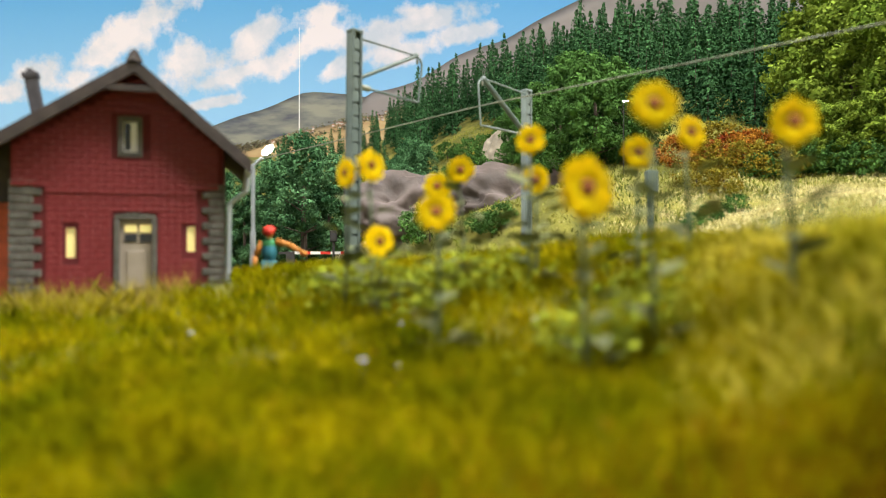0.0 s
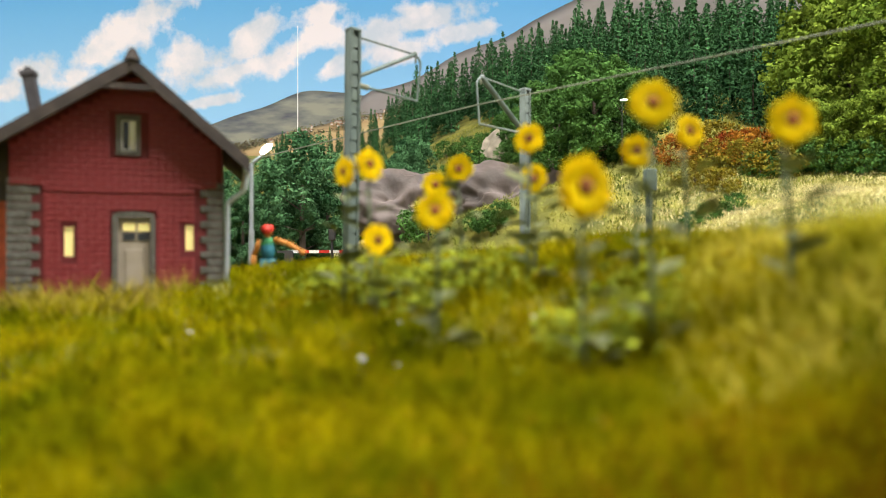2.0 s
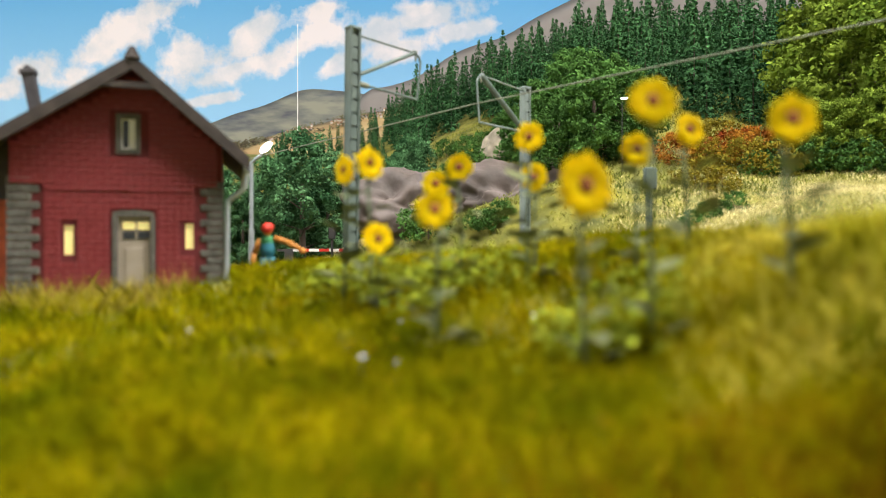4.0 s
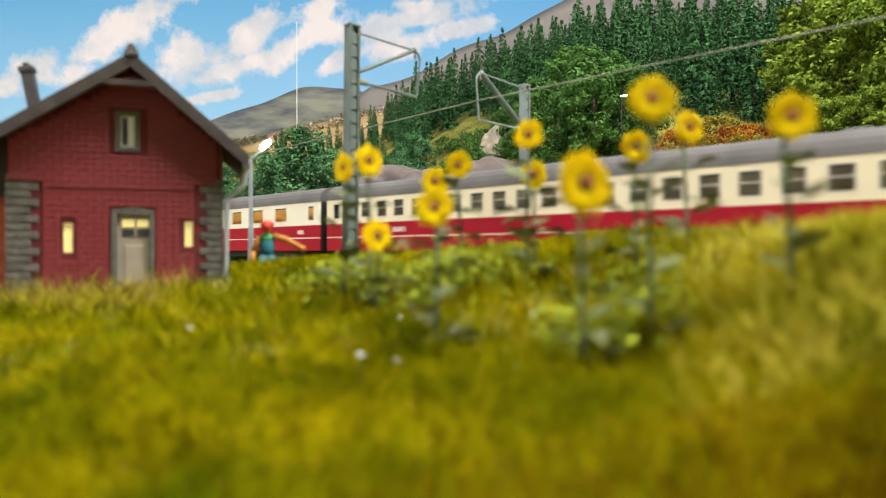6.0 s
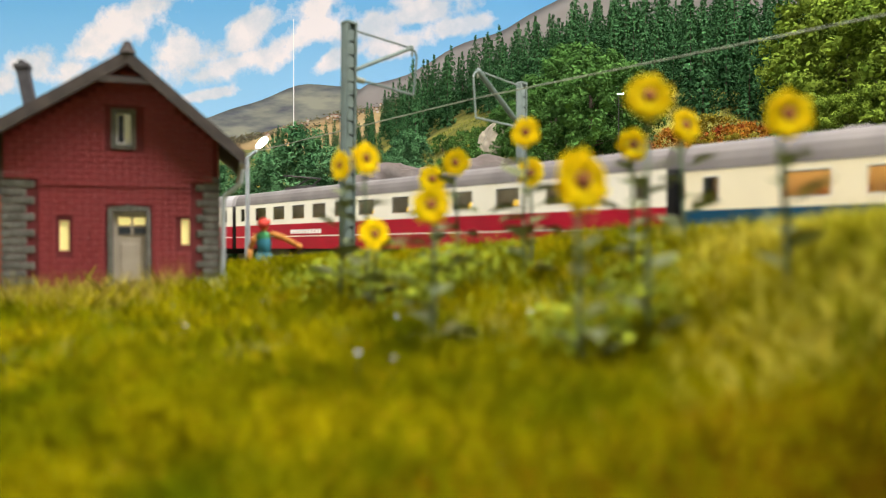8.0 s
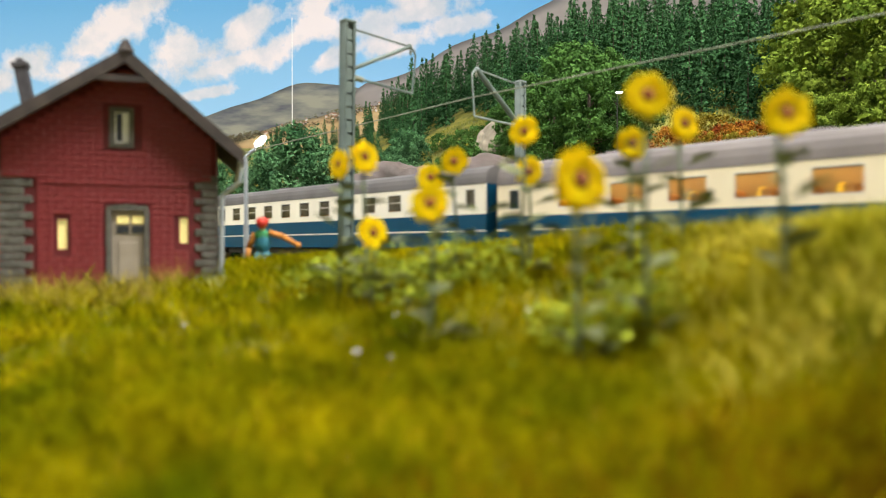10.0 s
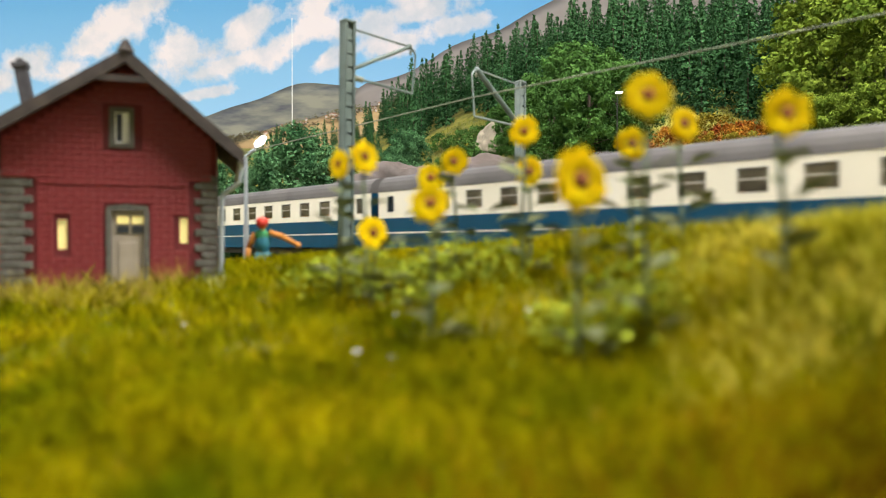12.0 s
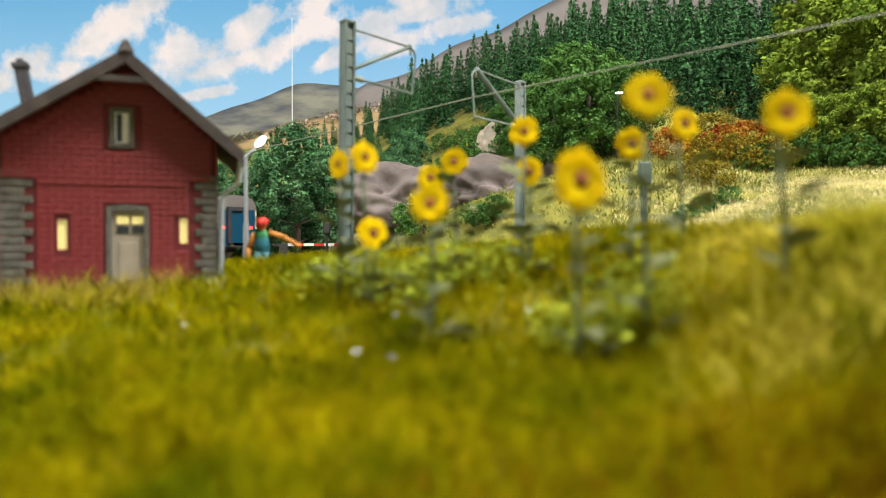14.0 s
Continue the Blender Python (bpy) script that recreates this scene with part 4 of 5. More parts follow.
        for p, q in zip(rows, rows[1:]):
            for j in range(2):
                bm.faces.new((p[j], p[j + 1], q[j + 1], q[j]))
        bmesh.ops.solidify(bm, geom=list(bm.faces), thickness=0.00008)
        part("leaf", bm, LEAF, root, smooth=True)


# x, y, z of the heads, their width, tilt upwards, turn
FLOWERS = [(-0.023, 0.1571, 0.0318, 0.0076, 0, -42, 4),
           (-0.016, 0.149, 0.0325, 0.0078, 5, 40, 4),
           (-0.0137, 0.144, 0.0157, 0.0076, 10, 36, 3),
           (-0.0018, 0.1662, 0.0296, 0.0074, 5, 0, 3),
           (-0.0014, 0.1168, 0.0205, 0.0074, 8, 0, 6),
           (0.0039, 0.1662, 0.0335, 0.0074, 0, 0, 5),
           (0.0189, 0.149, 0.0381, 0.0074, 5, -25, 5),
           (0.0211, 0.1571, 0.0301, 0.0074, 0, 15, 4),
           (0.0203, 0.096, 0.0227, 0.0098, 0, 22, 8),
           (0.0304, 0.0982, 0.0352, 0.0074, 5, 0, 7),
           (0.0399, 0.1394, 0.0341, 0.0074, 0, 10, 5),
           (0.0491, 0.135, 0.0374, 0.0074, 5, 20, 4),
           (0.0474, 0.0919, 0.0314, 0.0074, 5, 0, 6)]


def sunflowers():
    for i, (x, y, z, dia, tilt, yaw, leaves) in enumerate(FLOWERS):
        sunflower(x, y, z, dia, tilt, yaw, leaves, 20 + i, "yellow sunflower with brown disc standing in the meadow grass")


# ---- trees ----
def leaves_mesh(name, centres, normals, size, material, seed):
    """Small crossed leaf quads at the given places."""
    rs = np.random.RandomState(seed)
    n = len(centres)
    nrm = normals + rs.normal(0, 0.40, (n, 3))
    nrm /= np.linalg.norm(nrm, axis=1)[:, None]
    u = np.cross(nrm, rs.normal(0, 1, (n, 3)))
    u /= np.linalg.norm(u, axis=1)[:, None]
    v = np.cross(nrm, u)
    s = (size * rs.uniform(0.6, 1.35, n))[:, None]
    c = centres
    q = np.stack([c - u * s, c + v * s * 0.7, c + u * s, c - v * s * 0.7], 1).reshape(-1, 3)
    return raw_mesh(name, q, 4, np.arange(n * 4).reshape(n, 4), material)


def spruce(seed, h):
    rs = np.random.RandomState(seed)
    root = thing("spruce_tree", "dark green model spruce on the wooded hill", "tree", group="spruces")
    part("trunk", tube(bmesh.new(), (0, 0, -0.006), (0, 0, h * 0.90), h * 0.009, h * 0.002, n=6), BARK, root)
    pts, nrm = [], []
    tiers = 15
    for k in range(tiers):
        f = k / (tiers - 1)
        z = h * (0.05 + 0.93 * f)
        r = h * (0.160 * (1 - f) ** 0.58 + 0.012) * rs.uniform(0.82, 1.12)
        arms = max(5, int(9 * (1 - f) + 5))
        for a in range(arms):
            ang = 2 * math.pi * (a + rs.uniform(-0.4, 0.4)) / arms + k
            rr = r * rs.uniform(0.72, 1.15)
            m = max(7, int(12 * (1 - f) + 8))
            t = rs.uniform(0.12, 1, m) ** 0.75
            px, py = np.cos(ang) * rr * t, np.sin(ang) * rr * t
            pz = z - rr * 0.42 * t + rs.normal(0, h * 0.015, m)
            pts.append(np.stack([px, py, pz], -1) + rs.normal(0, h * 0.007, (m, 3)))
            nrm.append(np.tile([np.cos(ang) * 0.8, np.sin(ang) * 0.8, 0.6], (m, 1)))
    me = leaves_mesh("crown", np.concatenate(pts), np.concatenate(nrm), h * 0.0152, SPRUCE, seed)
    part("crown", me, None, root)
    return root


def broadleaf(seed, h, w, material, name, label, group, leaf=0.00145, bare=0.02, count=11500):
    rs = np.random.RandomState(seed)
    root = thing(name, label, "bush" if "bush" in name else "tree", group=group)
    bm = tube(bmesh.new(), (0, 0, -0.006), (0, 0, h * 0.6), h * 0.03, h * 0.012, n=7)
    clumps = []
    for i in range(120):
        f = rs.uniform(bare + 0.08, 0.93)
        env = math.sin(math.pi * min(1, (f - bare) / (1 - bare) * 0.85 + 0.15)) ** 0.6
        a, r = rs.uniform(0, 2 * math.pi), w * 0.5 * env * rs.uniform(0.45, 0.98)
        c = np.array([math.cos(a) * r, math.sin(a) * r, h * f])
        clumps.append((c, w * rs.uniform(0.055, 0.105)))
        if i < 9:
            tube(bm, (0, 0, h * f * 0.55), tuple(c * 0.7), h * 0.007, h * 0.002, n=5)
    part("trunk", bm, BARK, root)
    pts, nrm = [], []
    for c, r in clumps:
        m = count // len(clumps)
        d = rs.normal(0, 1, (m, 3))
        d /= np.linalg.norm(d, axis=1)[:, None]
        rad = r * rs.uniform(0.55, 1.08, m) * (1 + 0.18 * np.sin(d[:, 0] * 7) * np.sin(d[:, 1] * 6 + d[:, 2] * 5))
        pts.append(c + d * rad[:, None] * np.array([1, 1, 0.85]))
        nrm.append(d)
    part("crown", leaves_mesh("crown", np.concatenate(pts), np.concatenate(nrm), leaf, material, seed), None, root)
    return root


def plant(src, x, y, s, turn, sink=0.0):
    z = ground1(x, y) - sink
    m = Matrix.LocRotScale((x, y, z), Euler((0, 0, turn)), None)
    ob = copy_thing(src, m)
    ob.scale = (s, s, s)
    return ob


def drop_thing(ob):
    for o in (*ob.children_recursive, ob):
        bpy.data.objects.remove(o)


def woods():
    rs = np.random.RandomState(11)
    kinds = [spruce(k, 0.10) for k in range(4)]
    placed, tries = [], 0
    while len(placed) < 400 and tries < 30000:
        tries += 1
        x, y = rs.uniform(-0.36, 0.85), rs.uniform(0.57, 1.26)
        u = x / y
        if u > 0.60 or u < -0.27 or (y < 0.78 and u < 0.25) or (y < 0.66 and u > 0.52) or (y < 0.96 and -0.035 < u < 0.07) or any((x - a) ** 2 + (y - b) ** 2 < 0.0285 ** 2 for a, b in placed):
            continue
        placed.append((x, y))
        s = rs.uniform(0.72, 1.08)
        if u < -0.14:
            s *= 0.42 if rs.uniform() < 0.45 and y > 0.95 else 0.0
        elif u < -0.05:
            s *= float(np.interp(u, [-0.14, -0.05], [0.36, 0.85]))
        if s:
            plant(kinds[rs.randint(4)], x, y, s, rs.uniform(0, 6.28))
    for k in kinds:
        drop_thing(k)

    def grove(src, spots):
        for x, y, s in spots:
            plant(src, x, y, s, rs.uniform(0, 6.28), 0.002)
        drop_thing(src)
    grove(broadleaf(40, 0.10, 0.075, BROAD_DARK, "broadleaf_tree", "dark green leafy model tree beside the hill", "broadleaf trees", leaf=0.00115, count=17000), DARK_TREES)
    grove(broadleaf(41, 0.10, 0.085, BROAD, "broadleaf_tree", "fresh green leafy model tree on the slope", "broadleaf trees"), GREEN_TREES)
    grove(broadleaf(42, 0.12, 0.11, BROAD_YEL, "broadleaf_tree", "tall yellow-green leafy model tree", "yellow-green trees", leaf=0.0016, count=15000), YELLOW_TREES)
    grove(broadleaf(43, 0.035, 0.055, AUTUMN, "autumn_bush", "red and orange autumn bush on the bank", "autumn bushes", leaf=0.0012, bare=0.0, count=2600), AUTUMN_SPOTS)
    grove(broadleaf(45, 0.035, 0.055, OCHRE, "autumn_bush", "ochre and olive bush on the bank", "autumn bushes", leaf=0.0012, bare=0.0, count=2600), OCHRE_SPOTS)
    grove(broadleaf(44, 0.03, 0.045, BROAD, "green_bush", "small green bush beside the rocks", "green bushes", leaf=0.0012, bare=0.0, count=2200), BUSH_SPOTS)


DARK_TREES = [(-0.116, 0.56, 1.16), (-0.142, 0.6, 1.0), (-0.105, 0.62, 1.0), (-0.175, 0.66, 0.9), (-0.177, 0.6, 0.75), (-0.218, 0.7, 0.95), (-0.046, 0.56, 0.62), (-0.041, 0.62, 0.62), (-0.068, 0.66, 0.75), (-0.03, 0.66, 0.8), (-0.093, 0.68, 0.8)]
GREEN_TREES = [(0.086, 0.5, 0.75), (0.109, 0.49, 0.85), (0.134, 0.5, 0.7), (0.082, 0.56, 0.7), (0.112, 0.57, 0.85), (0.14, 0.56, 0.7), (-0.198, 0.62, 0.6), (0.073, 0.56, 0.5), (0.062, 0.64, 0.45), (0.07, 0.62, 0.55), (-0.052, 0.6, 0.62), (-0.075, 0.62, 0.6)]
YELLOW_TREES = [(0.302, 0.5, 1.05), (0.306, 0.46, 1.0), (0.334, 0.56, 1.15), (0.362, 0.58, 1.4), (0.357, 0.53, 1.4), (0.262, 0.445, 0.42), (0.285, 0.44, 0.5), (0.308, 0.44, 0.5), (0.33, 0.45, 0.6), (0.245, 0.46, 0.42)]
AUTUMN_SPOTS = [(0.165, 0.47, 0.7), (0.198, 0.47, 0.7), (0.216, 0.47, 0.75)]
OCHRE_SPOTS = [(0.028, 0.76, 0.5), (0.181, 0.465, 0.6), (0.203, 0.5, 0.75), (0.201, 0.45, 0.7), (0.213, 0.44, 0.7), (0.156, 0.42, 0.55), (0.169, 0.41, 0.45)]
BUSH_SPOTS = [(-0.012, 0.70, 0.7), (0.012, 0.73, 0.7), (0.03, 0.82, 0.8), (0.004, 0.86, 0.8), (0.046, 0.77, 0.8), (-0.02, 0.80, 0.6), (0.058, 0.70, 0.7), (-0.01, 0.47, 1.0), (0.029, 0.43, 0.5), (0.022, 0.44, 0.45), (0.036, 0.43, 0.5), (0.008, 0.58, 0.8), (0.023, 0.6, 0.8), (-0.002, 0.6, 0.9), (0.132, 0.36, 0.35), (0.145, 0.37, 0.35), (0.163, 0.38, 0.4), (0.06, 0.6, 0.7), (0.024, 0.6, 1.0), (0.044, 0.6, 0.45), (0.032, 0.63, 0.9), (0.068, 0.6, 0.8), (0.227, 0.45, 0.8), (0.242, 0.45, 0.8), (0.255, 0.44, 0.8), (0.267, 0.43, 0.8), (0.206, 0.44, 0.6), (-0.039, 0.56, 0.8), (-0.065, 0.58, 0.7)]


def boulder(x, y, z, sx, sy, sz, turn, seed, material, label, rough=1.0):
    bm = bmesh.new()
    bmesh.ops.create_icosphere(bm, subdivisions=5, radius=1)
    off = Vector((seed * 3.1, seed * 1.7, 0))
    for v in bm.verts:
        p = v.co.copy()
        d = 0.55 * noise.noise(p * 1.1 + off) + 0.25 * noise.noise(p * 2.7 + off) + 0.09 * noise.noise(p * 7 + off) + 0.04 * noise.noise(p * 17 + off)
        d += 0.16 * abs(noise.noise(p * 2.2 + off * 2)) - 0.10 * abs(noise.noise(p * 5.5 + off))
        v.co = Vector((p.x * sx, p.y * sy, p.z * sz)) * (1 + d * rough)
    single("rock_outcrop", bm, material, label, "rock", pose(x, y, z, 0, 0, turn), group="rocks", smooth=True)


def rocks():
    boulder(-0.033, 0.510, 0.036, 0.038, 0.026, 0.029, 10, 1, ROCK, "rounded grey-brown rock outcrop behind the track")
    boulder(0.058, 0.500, 0.040, 0.051, 0.030, 0.030, -12, 2, ROCK, "rounded grey-brown rock outcrop behind the track")
    boulder(0.049, 0.632, 0.088, 0.017, 0.022, 0.032, 0, 12, ROCK_PALE, "pale chalky rock face in the wooded slope", 0.45)


# ---- train ----
def coach(label, upper, lower, roofm, windows, lamps, lit, drop=0.0):
    """One passenger coach, 26.4 m prototype length; windows: (x0, x1) along its side, in prototype metres."""
    root = thing("passenger_coach", label, "railway coach", group="coaches of the train")
    L, hw = 14.18 * M, 1.41 * M
    zs, zb, zw0, zw1, zg, zt = 0.80 * M, (2.17 - drop) * M, (2.42 - drop) * M, (3.22 - drop) * M, (3.44 - drop) * M, 4.24 * M
    th = 0.0007
    windows = [(-13.6, -13.05)] + windows + [(13.05, 13.6)]
    for sgn in (-1, 1):
        y0, y1 = sorted((sgn * hw, sgn * (hw - th)))
        part("lower_panel", box(bmesh.new(), -L, L, y0, y1, zs, zb), lower, root)
        bm = bmesh.new()
        box(bm, -L, L, y0, y1, zb, zw0), box(bm, -L, L, y0, y1, zw1, zg)
        x = -L
        for a, b in windows:
            box(bm, x, a * M, y0, y1, zw0, zw1)
            x = b * M
        box(bm, x, L, y0, y1, zw0, zw1)
        part("upper_panel", bm, upper, root)
        e = 0.0004
        y2, y3 = sorted((sgn * (hw + 0.0001), sgn * (hw - th)))
        for a, b in windows:
            a, b = a * M, b * M
            bm = bmesh.new()
            box(bm, a, a + e, y2, y3, zw0, zw1), box(bm, b - e, b, y2, y3, zw0, zw1), box(bm, a, b, y2, y3, zw0, zw0 + e), box(bm, a, b, y2, y3, zw1 - e, zw1)
            if 0.008 < b - a < 0.0125:
                zm = zw0 + 0.52 * (zw1 - zw0)
                box(bm, a, b, y2, y3, zm, zm + e * 0.9)
            win = part("window", bm, ALU, root)
            yy = sgn * (hw - 0.0004)
            part("pane", box(bmesh.new(), a + e, b - e, yy - 0.0001, yy + 0.0001, zw0 + e, zw1 - e), GLASS, win)
        stripe = box(bmesh.new(), -L, L, *sorted((sgn * (hw + 0.0001), sgn * (hw - 0.0003))), 1.46 * M, 1.46 * M + 0.0006)
        part("stripe", stripe, upper, root)
        y4, y5 = sorted((sgn * (hw + 0.00008), sgn * (hw - 0.0003)))
        for x0, x1 in ((-12.6, -12.0), (11.9, 12.5), (8.0, 8.9)) if lower is RED and not lamps else ():
            part("marking", box(bmesh.new(), x0 * M, x1 * M, y4, y5, 1.70 * M, 1.92 * M), MARKING, root, "pale unreadable marking on the side")
    out = [(hw + 0.0002, zg - 0.0004), (hw + 0.0002, zg), (hw * 0.985, zg + (zt - zg) * 0.28), (hw * 0.93, zg + (zt - zg) * 0.54), (hw * 0.80, zg + (zt - zg) * 0.76), (hw * 0.58, zg + (zt - zg) * 0.91), (hw * 0.3, zg + (zt - zg) * 0.98), (0, zt)]
    out = out + [(-u, v) for u, v in out[-2::-1]]
    part("roof", prism(bmesh.new(), out, "x", -L, L), roofm, root, smooth=False)
    for k, f in enumerate((-0.7, -0.25, 0.2, 0.68)):
        part("roof_vent", box(bmesh.new(), f * L - 0.004, f * L + 0.004, -0.003, 0.003, zt - 0.0006, zt + 0.0009, 0.0004), roofm, root)
    part("floor", box(bmesh.new(), -L, L, -hw + th, hw - th, zs, zs + 0.0012), BLACK, root)
    for e in (-1, 1):
        x0, x1 = sorted((e * L, e * (L - th)))
        bm = bmesh.new()
        box(bm, x0, x1, -hw + th, -0.006, zs + .0012, zg), box(bm, x0, x1, 0.006, hw - th, zs + .0012, zg), box(bm, x0, x1, -0.006, 0.006, 3.1 * M, zg)
        part("end_wall", bm, lower if lower is BLUE else BLACK, root)
        x0, x1 = sorted((e * L, e * (L + 0.0028)))
        bm = bmesh.new()
        box(bm, x0, x1, -0.0085, -0.0058, 1.1 * M, 3.2 * M), box(bm, x0, x1, 0.0058, 0.0085, 1.1 * M, 3.2 * M), box(bm, x0, x1, -0.0085, 0.0085, 3.2 * M, 3.45 * M)
        part("gangway", bm, RUBBER, root)
        part("end_door", box(bmesh.new(), *sorted((e * L, e * (L + 0.0012))), -0.0056, 0.0056, 1.1 * M, 3.18 * M), lower, root)
    part("partition", box(bmesh.new(), -L + .004, L - .004, hw * 0.04, hw * 0.08, zs + .0012, zg - .002), INTERIOR if lit else PANELLING, root)
    # Lamp strip when lit; otherwise an added faint glow to brighten the windows.
    part("cabin_light", box(bmesh.new(), -L + 0.01, L - 0.01, hw * 0.2, hw * 0.6, zg - 0.0012, zg - 0.0006), CABINLIGHT if lit else FILLGLOW, root)
    x = -L + 0.02
    while x < L - 0.02:
        part("seat", box(bmesh.new(), x, x + 0.004, hw * 0.12, hw * 0.8, zs + .0012, zw0 + (0.0035 if lit else 0.0012), 0.0005), SEAT, root)
        x += 0.0125
    for a in lamps:
        bm = bmesh.new()
        tube(bm, (a * M, hw * 0.6, zw0 + 0.0012), (a * M, hw * 0.6, zw0 + 0.0040), 0.0018, 0.0011)
        part("table_lamp", bm, TABLE_LAMP, root, "yellow glowing table lamp")
    part("underframe", box(bmesh.new(), -L * 0.55, L * 0.55, -hw * 0.8, hw * 0.8, 0.45 * M, zs, 0.0006), BLACK, root)
    for e in (-1, 1):
        bog = part("bogie", box(bmesh.new(), e * 10.4 * M - 0.020, e * 10.4 * M + 0.020, -0.0125, 0.0125, 0.45 * M, zs), BLACK, root)
        for k in (-1, 1):
            bm = bmesh.new()
            for sd in (-1, 1):
                tube(bm, (e * 10.4 * M + k * 0.0144, sd * 0.0072, 0.0054), (e * 10.4 * M + k * 0.0144, sd * 0.0094, 0.0054), 0.0054, n=16)
            part("wheelset", bm, STEEL, bog)
    return root


def loco():
    root = thing("electric_locomotive", "red and cream streamlined electric locomotive with grey roof", "locomotive")
    L, hw = 9.75 * M, 1.5 * M

    def shell(z0, z1, mt, name, inset=0.0, nose=0.0):
        """A band of the body with rounded noses."""
        bm = bmesh.new()
        rows = []
        for z, f in ((z0, 0), (z1, 1)):
            ins = inset * f
            ring = []
            for sx in (-1, 1):
                for k in range(7):
                    a = (k / 6 - 0.5) * math.pi * sx
                    ring.append(((L - 0.016 - nose * f + 0.016 * math.cos(a)) * sx, (hw - ins) * math.sin(a) * 1.0 if sx > 0 else (hw - ins) * math.sin(a), z))
            rows.append([bm.verts.new(p) for p in ring])
        n = len(rows[0])
        bm.faces.new(rows[0]), bm.faces.new(rows[1])
        for i in range(n):
            bm.faces.new((rows[0][i], rows[0][(i + 1) % n], rows[1][(i + 1) % n], rows[1][i]))
        bmesh.ops.recalc_face_normals(bm, faces=bm.faces)
        return part(name, bm, mt, root)
    shell(0.6 * M, 0.95 * M, BLACK, "skirt")
    shell(0.95 * M, 1.9 * M, RED, "lower_body")
    shell(1.9 * M, 3.05 * M, BEIGE, "upper_body", 0.0006, 0.004)
    shell(3.05 * M, 3.68 * M, RED, "roof_band", 0.0042, 0.014)
    shell(3.68 * M, 3.85 * M, GREY_ROOF, "roof", 0.007, 0.02)
    for sd in (-1, 1):
        part("stripe", box(bmesh.new(), -L + 0.016, L - 0.016, *sorted((sd * (hw - 0.0006), sd * (hw + 0.00015))), 1.24 * M, 1.24 * M + 0.0006), WHITE, root)
        for k in (-1, 1):
            bm = bmesh.new()
            prism(bm, [(k * 0.040 - 0.026, 3.12 * M), (k * 0.040 + 0.026, 3.12 * M), (k * 0.040 + 0.024, 3.60 * M), (k * 0.040 - 0.024, 3.60 * M)], "y", 0, 0.0006)
            bmesh.ops.transform(bm, matrix=pose(0, sd * (hw + 0.0001) - 0.0003, 0), verts=bm.verts)
            bmesh.ops.transform(bm, matrix=Matrix.Translation((0, sd * (hw - 0.0012), 3.1 * M)) @ pose(0, 0, 0, sd * 27, 0, 0) @ Matrix.Translation((0, -sd * (hw - 0.0012), -3.1 * M)), verts=bm.verts)
            part("roof_louvre", bm, WHITE, root)
        for k in range(5):
            x = (-0.5 + k * 0.25) * L
            part("vent_grille", box(bmesh.new(), x - 0.006, x + 0.006, *sorted((sd * (hw - 0.0006), sd * (hw + 0.0001))), 2.45 * M, 2.70 * M), CREAM, root)
        for e in (-1, 1):
            part("cab_window", box(bmesh.new(), e * (L - 0.0205) - 0.0042, e * (L - 0.0205) + 0.0042, *sorted((sd * (hw - 0.001), sd * (hw + 0.0001))), 2.42 * M, 3.0 * M, 0.0003), CABPANE, root)
            part("door_window", box(bmesh.new(), e * (L - 0.034) - 0.0013, e * (L - 0.034) + 0.0013, *sorted((sd * (hw - 0.001), sd * (hw + 0.0001))), 2.40 * M, 2.95 * M), DARKPANE, root)
    for e in (-1, 1):
        part("windscreen", box(bmesh.new(), *sorted((e * (L - 0.006), e * (L - 0.003))), -hw * 0.6, hw * 0.6, 2.4 * M, 2.95 * M, 0.0004), DARKPANE, root)
        bm = bmesh.new()
        x = e * L * 0.5
        z = 3.85 * M
        for sd in (-1, 1):
            tube(bm, (x - 0.016, sd * 0.004, z + 0.0005), (x + 0.012, sd * 0.003, z + 0.0024), 0.0005)
            tube(bm, (x + 0.012, sd * 0.003, z + 0.0024), (x - 0.010, sd * 0.007, z + 0.0046), 0.0005)
        box(bm, x - 0.012, x - 0.0105, -0.011, 0.011, z + 0.0044, z + 0.0052)
        box(bm, x - 0.017, x + 0.014, -0.0055, 0.0055, z - 0.0002, z + 0.0008)
        tube(bm, (x - 0.018, 0, z), (x - 0.018, 0, z + 0.0040), 0.0008), tube(bm, (x + 0.016, 0, z), (x + 0.016, 0, z + 0.0040), 0.0008)
        part("pantograph", bm, BLACK, root, "folded dark pantograph with insulators")
        bog = part("bogie", box(bmesh.new(), e * 4.8 * M - 0.027, e * 4.8 * M + 0.027, -0.0125, 0.0125, 0.4 * M, 0.75 * M), BLACK, root)
        for k in (-1, 0, 1):
            bm = bmesh.new()
            for sd in (-1, 1):
                tube(bm, (e * 4.8 * M + k * 0.0225, sd * 0.0072, 0.0071), (e * 4.8 * M + k * 0.0225, sd * 0.0094, 0.0071), 0.0071, n=16)
            part("wheelset", bm, STEEL, bog)
    return root


def row_of(n, first, pitch, width):
    return [(first + i * pitch, first + i * pitch + width) for i in range(n)]


PITCH = 0.333         # one coach and its gap
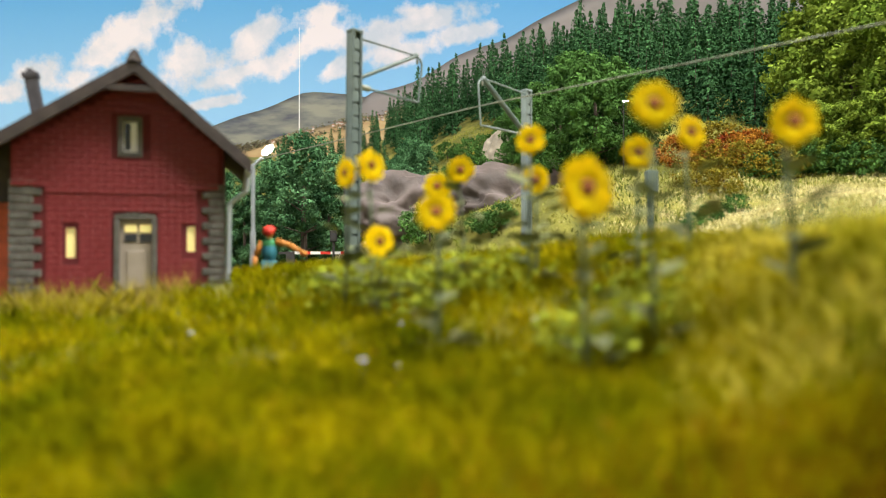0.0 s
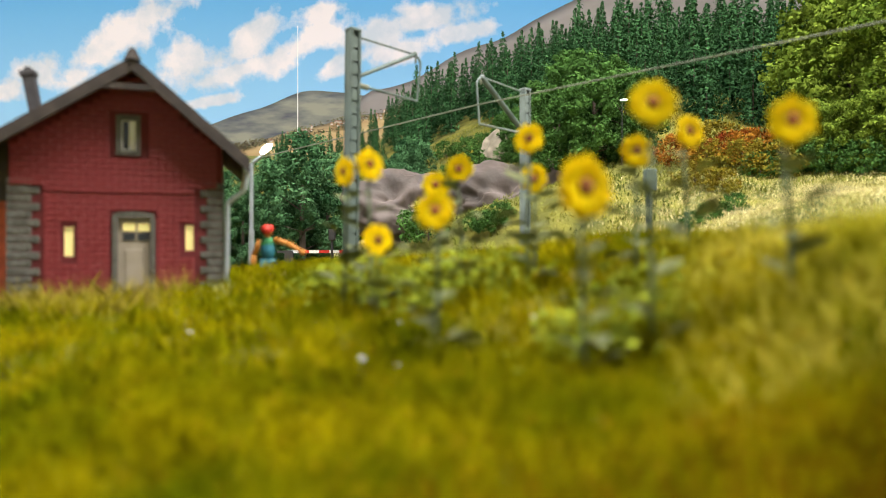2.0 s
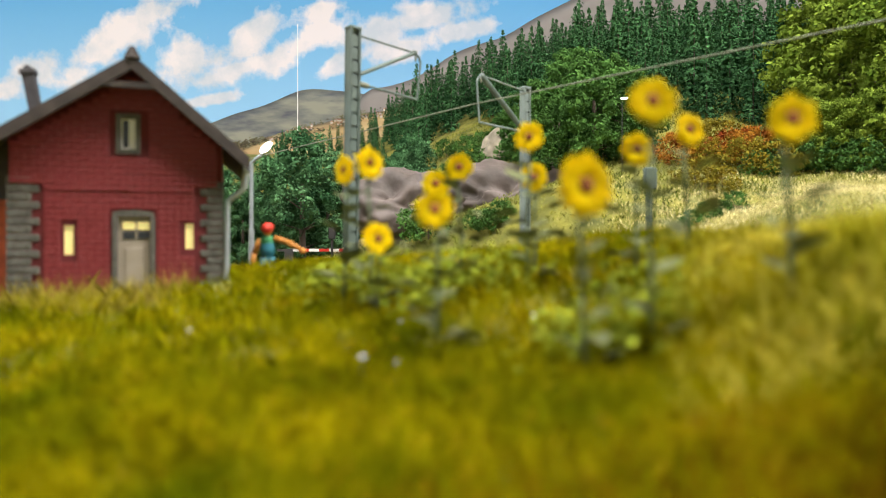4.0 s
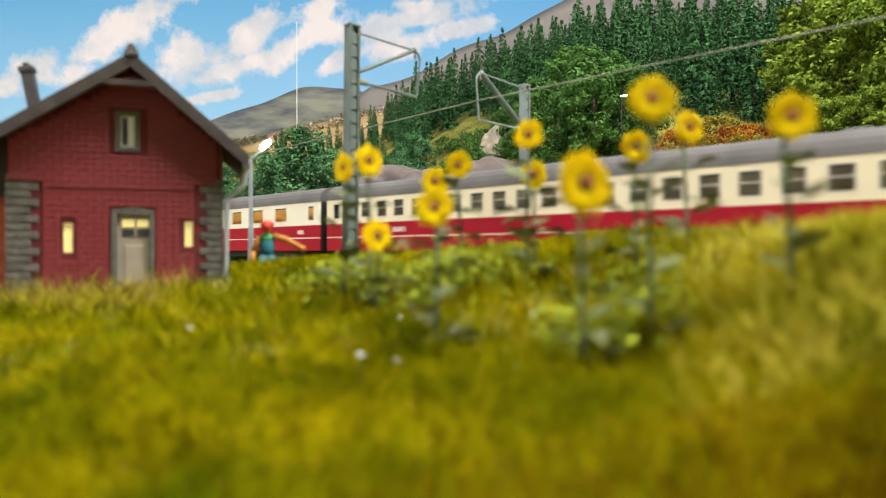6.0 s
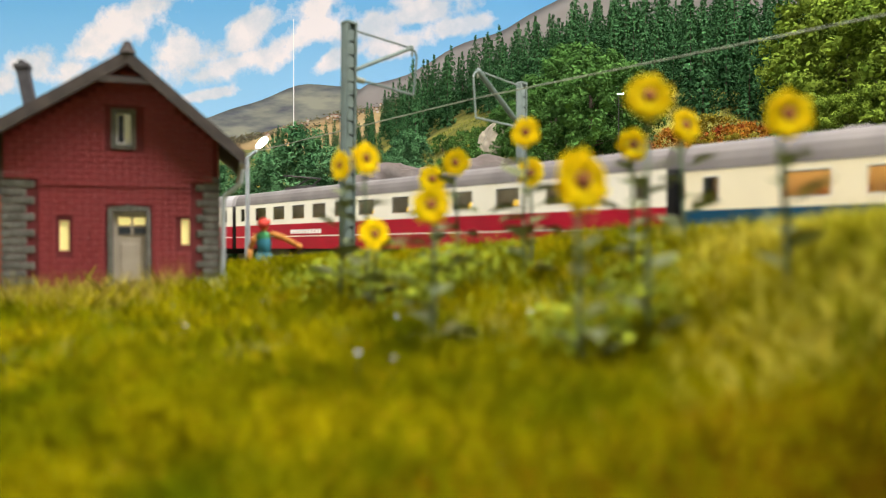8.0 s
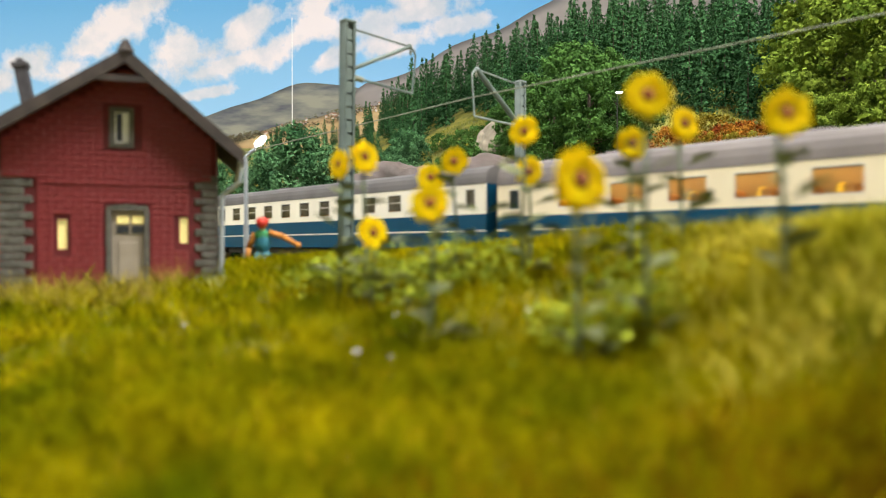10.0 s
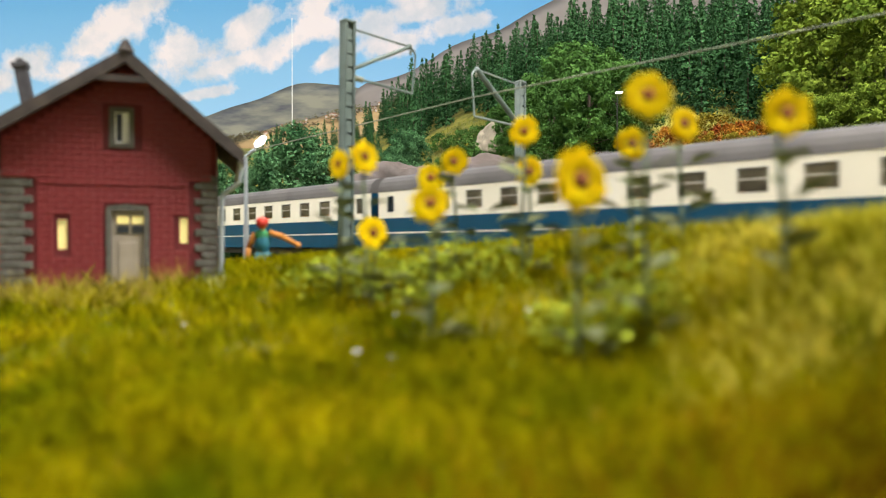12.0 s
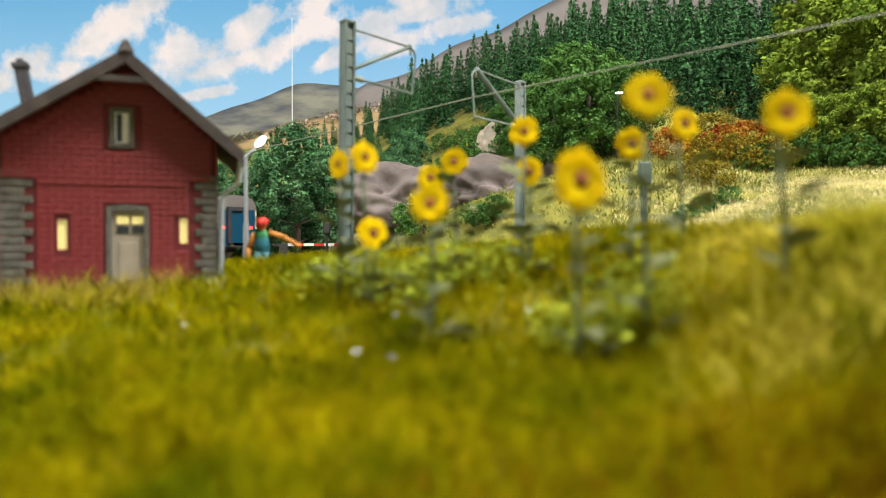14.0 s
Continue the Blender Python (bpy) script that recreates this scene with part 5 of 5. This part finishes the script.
# where the joint between the locomotive and the first coach is, in metres along the track, second by second
RUN = [(0.0, -1.75), (1.0, -1.45), (2.0, -1.09), (3.2, -0.62), (5.3, 0.294), (5.4, 0.340), (5.5, 0.387), (6.0, 0.6216), (6.5, 0.85), (7.0, 1.0246), (7.5, 1.21), (8.0, 1.395), (10.5, 2.338), (11.0, 2.515), (11.5, 2.7147), (12.0, 2.90), (12.5, 3.09), (13.0, 3.310), (13.5, 3.520), (13.6, 3.559), (13.8, 3.651), (14.0, 3.747)]


def run_at(t):
    a = np.array(RUN)
    if t < a[0, 0]:
        return a[0, 1] + (t - a[0, 0]) * (a[1, 1] - a[0, 1]) / (a[1, 0] - a[0, 0])
    return float(np.interp(t, a[:, 0], a[:, 1]))


def placed_at(s):
    (ax, ay), _ = line_point(s + 0.118)
    (bx, by), _ = line_point(s - 0.118)
    za, zb = rail_z(s + 0.118), rail_z(s - 0.118)
    return pose((ax + bx) / 2, (ay + by) / 2, (za + zb) / 2, 0, -math.degrees(math.atan2(za - zb, 0.236)), math.degrees(math.atan2(ay - by, ax - bx)))


TRAIN = []


def train():
    comp = row_of(9, -10.9, 2.57, 1.25)
    openw = row_of(12, -10.9, 1.85, 0.95)
    wide = row_of(11, -11.35, 2.13, 1.32)
    dining = row_of(3, -10.6, 2.45, 1.22) + row_of(1, -1.8, 1, 1.22) + row_of(6, 0.7, 1.98, 1.24)
    narrow = row_of(19, -11.4, 1.22, 0.72)
    first = coach("crimson and ivory coach with dark grey roof", BEIGE, RED, GREY_ROOF, comp, (), True)
    second = coach("crimson and cream coach with dark grey roof", CREAM, RED, GREY_ROOF, narrow, (), False)
    third = coach("crimson and ivory saloon coach with pale roof", BEIGE, RED, SILVER_ROOF, wide, (), False)
    diner = coach("crimson and ivory dining coach with yellow table lamps", BEIGE, RED, BLUE_TRAIN_ROOF, dining, [-10.0, -7.55, -5.1, -1.2] + [1.3 + 1.98 * i for i in range(6)], False)
    blue_wide = coach("ocean-blue and cream coach with umber-grey roof", CREAM, BLUE, BLUE_TRAIN_ROOF, wide, [-10.8 + 2.15 * i for i in range(11)], True, 0.15)
    blue = coach("ocean-blue and cream coach with dark grey roof", BEIGE, BLUE, GREY_ROOF, openw, (), False)
    order = [first, second, third, diner, blue_wide]
    order += [copy_thing(blue, pose(0, 0, 0)), copy_thing(blue_wide, pose(0, 0, 0)), copy_thing(blue, pose(0, 0, 0)), blue, copy_thing(blue_wide, pose(0, 0, 0))]
    bm = bmesh.new()
    z = 4.24 * M
    tube(bm, (0.105, -0.006, z), (0.088, -0.004, z + 0.006), 0.0006), tube(bm, (0.105, 0.006, z), (0.088, 0.004, z + 0.006), 0.0006)
    tube(bm, (0.088, -0.004, z + 0.006), (0.108, -0.009, z + 0.0085), 0.0006), tube(bm, (0.088, 0.004, z + 0.006), (0.108, 0.009, z + 0.0085), 0.0006)
    box(bm, 0.107, 0.109, -0.011, 0.011, z + 0.008, z + 0.009), box(bm, 0.084, 0.112, -0.008, 0.008, z - 0.0006, z + 0.001)
    part("pantograph", bm, BLACK, diner, "lowered black pantograph")
    for sd in (-1, 1):
        bm = bmesh.new()
        for k in range(10):
            x = 0.092 - k * 0.0034
            box(bm, x - 0.0028, x, *sorted((sd * 1.41 * M, sd * (1.41 * M + 0.00012))), 1.62 * M, 1.62 * M + 0.0026)
        part("lettering", bm, WHITE, diner, "white lettering on the crimson side")
    TRAIN.append((loco(), 0.117))
    for i, c in enumerate(order):
        TRAIN.append((c, -PITCH * (i + 0.5)))
    last = order[-1]
    for sd in (-1, 1):
        part("tail_lamp", box(bmesh.new(), -14.18 * M - 0.0008, -14.18 * M, sd * 0.0115 - 0.001, sd * 0.0115 + 0.001, 2.0 * M, 2.0 * M + 0.0024), TAILRED, last)


def motions():
    times = [0, 1, 2, 3, 3.5, 4, 4.5] + [5 + 0.25 * i for i in range(37)]
    for ob, off in TRAIN:
        walk(ob, [(t, placed_at(run_at(t) + off)) for t in times])


room()
terrain()
track()
backdrop()
house()
mast((-0.0395, 0.2890), 0.1063, 0.0372, 0.0042, MAST, MAST, (0.0017, 0.0024, 0.0190, 0.0222, 0.0236), 1.5, 0.7)
mast((0.0449, 0.3705), 0.1000, -0.0372, 0.0038, MAST_LIGHT, MAST, (0.001, -0.0012, 0.0225, 0.0235, 0.0228), 2.4)
wires()
street_lamp()
path_lamp()
radio_mast()
village()
crossing()
figure()
sunflowers()
weeds()
rocks()
woods()
train()
meadow()
motions()
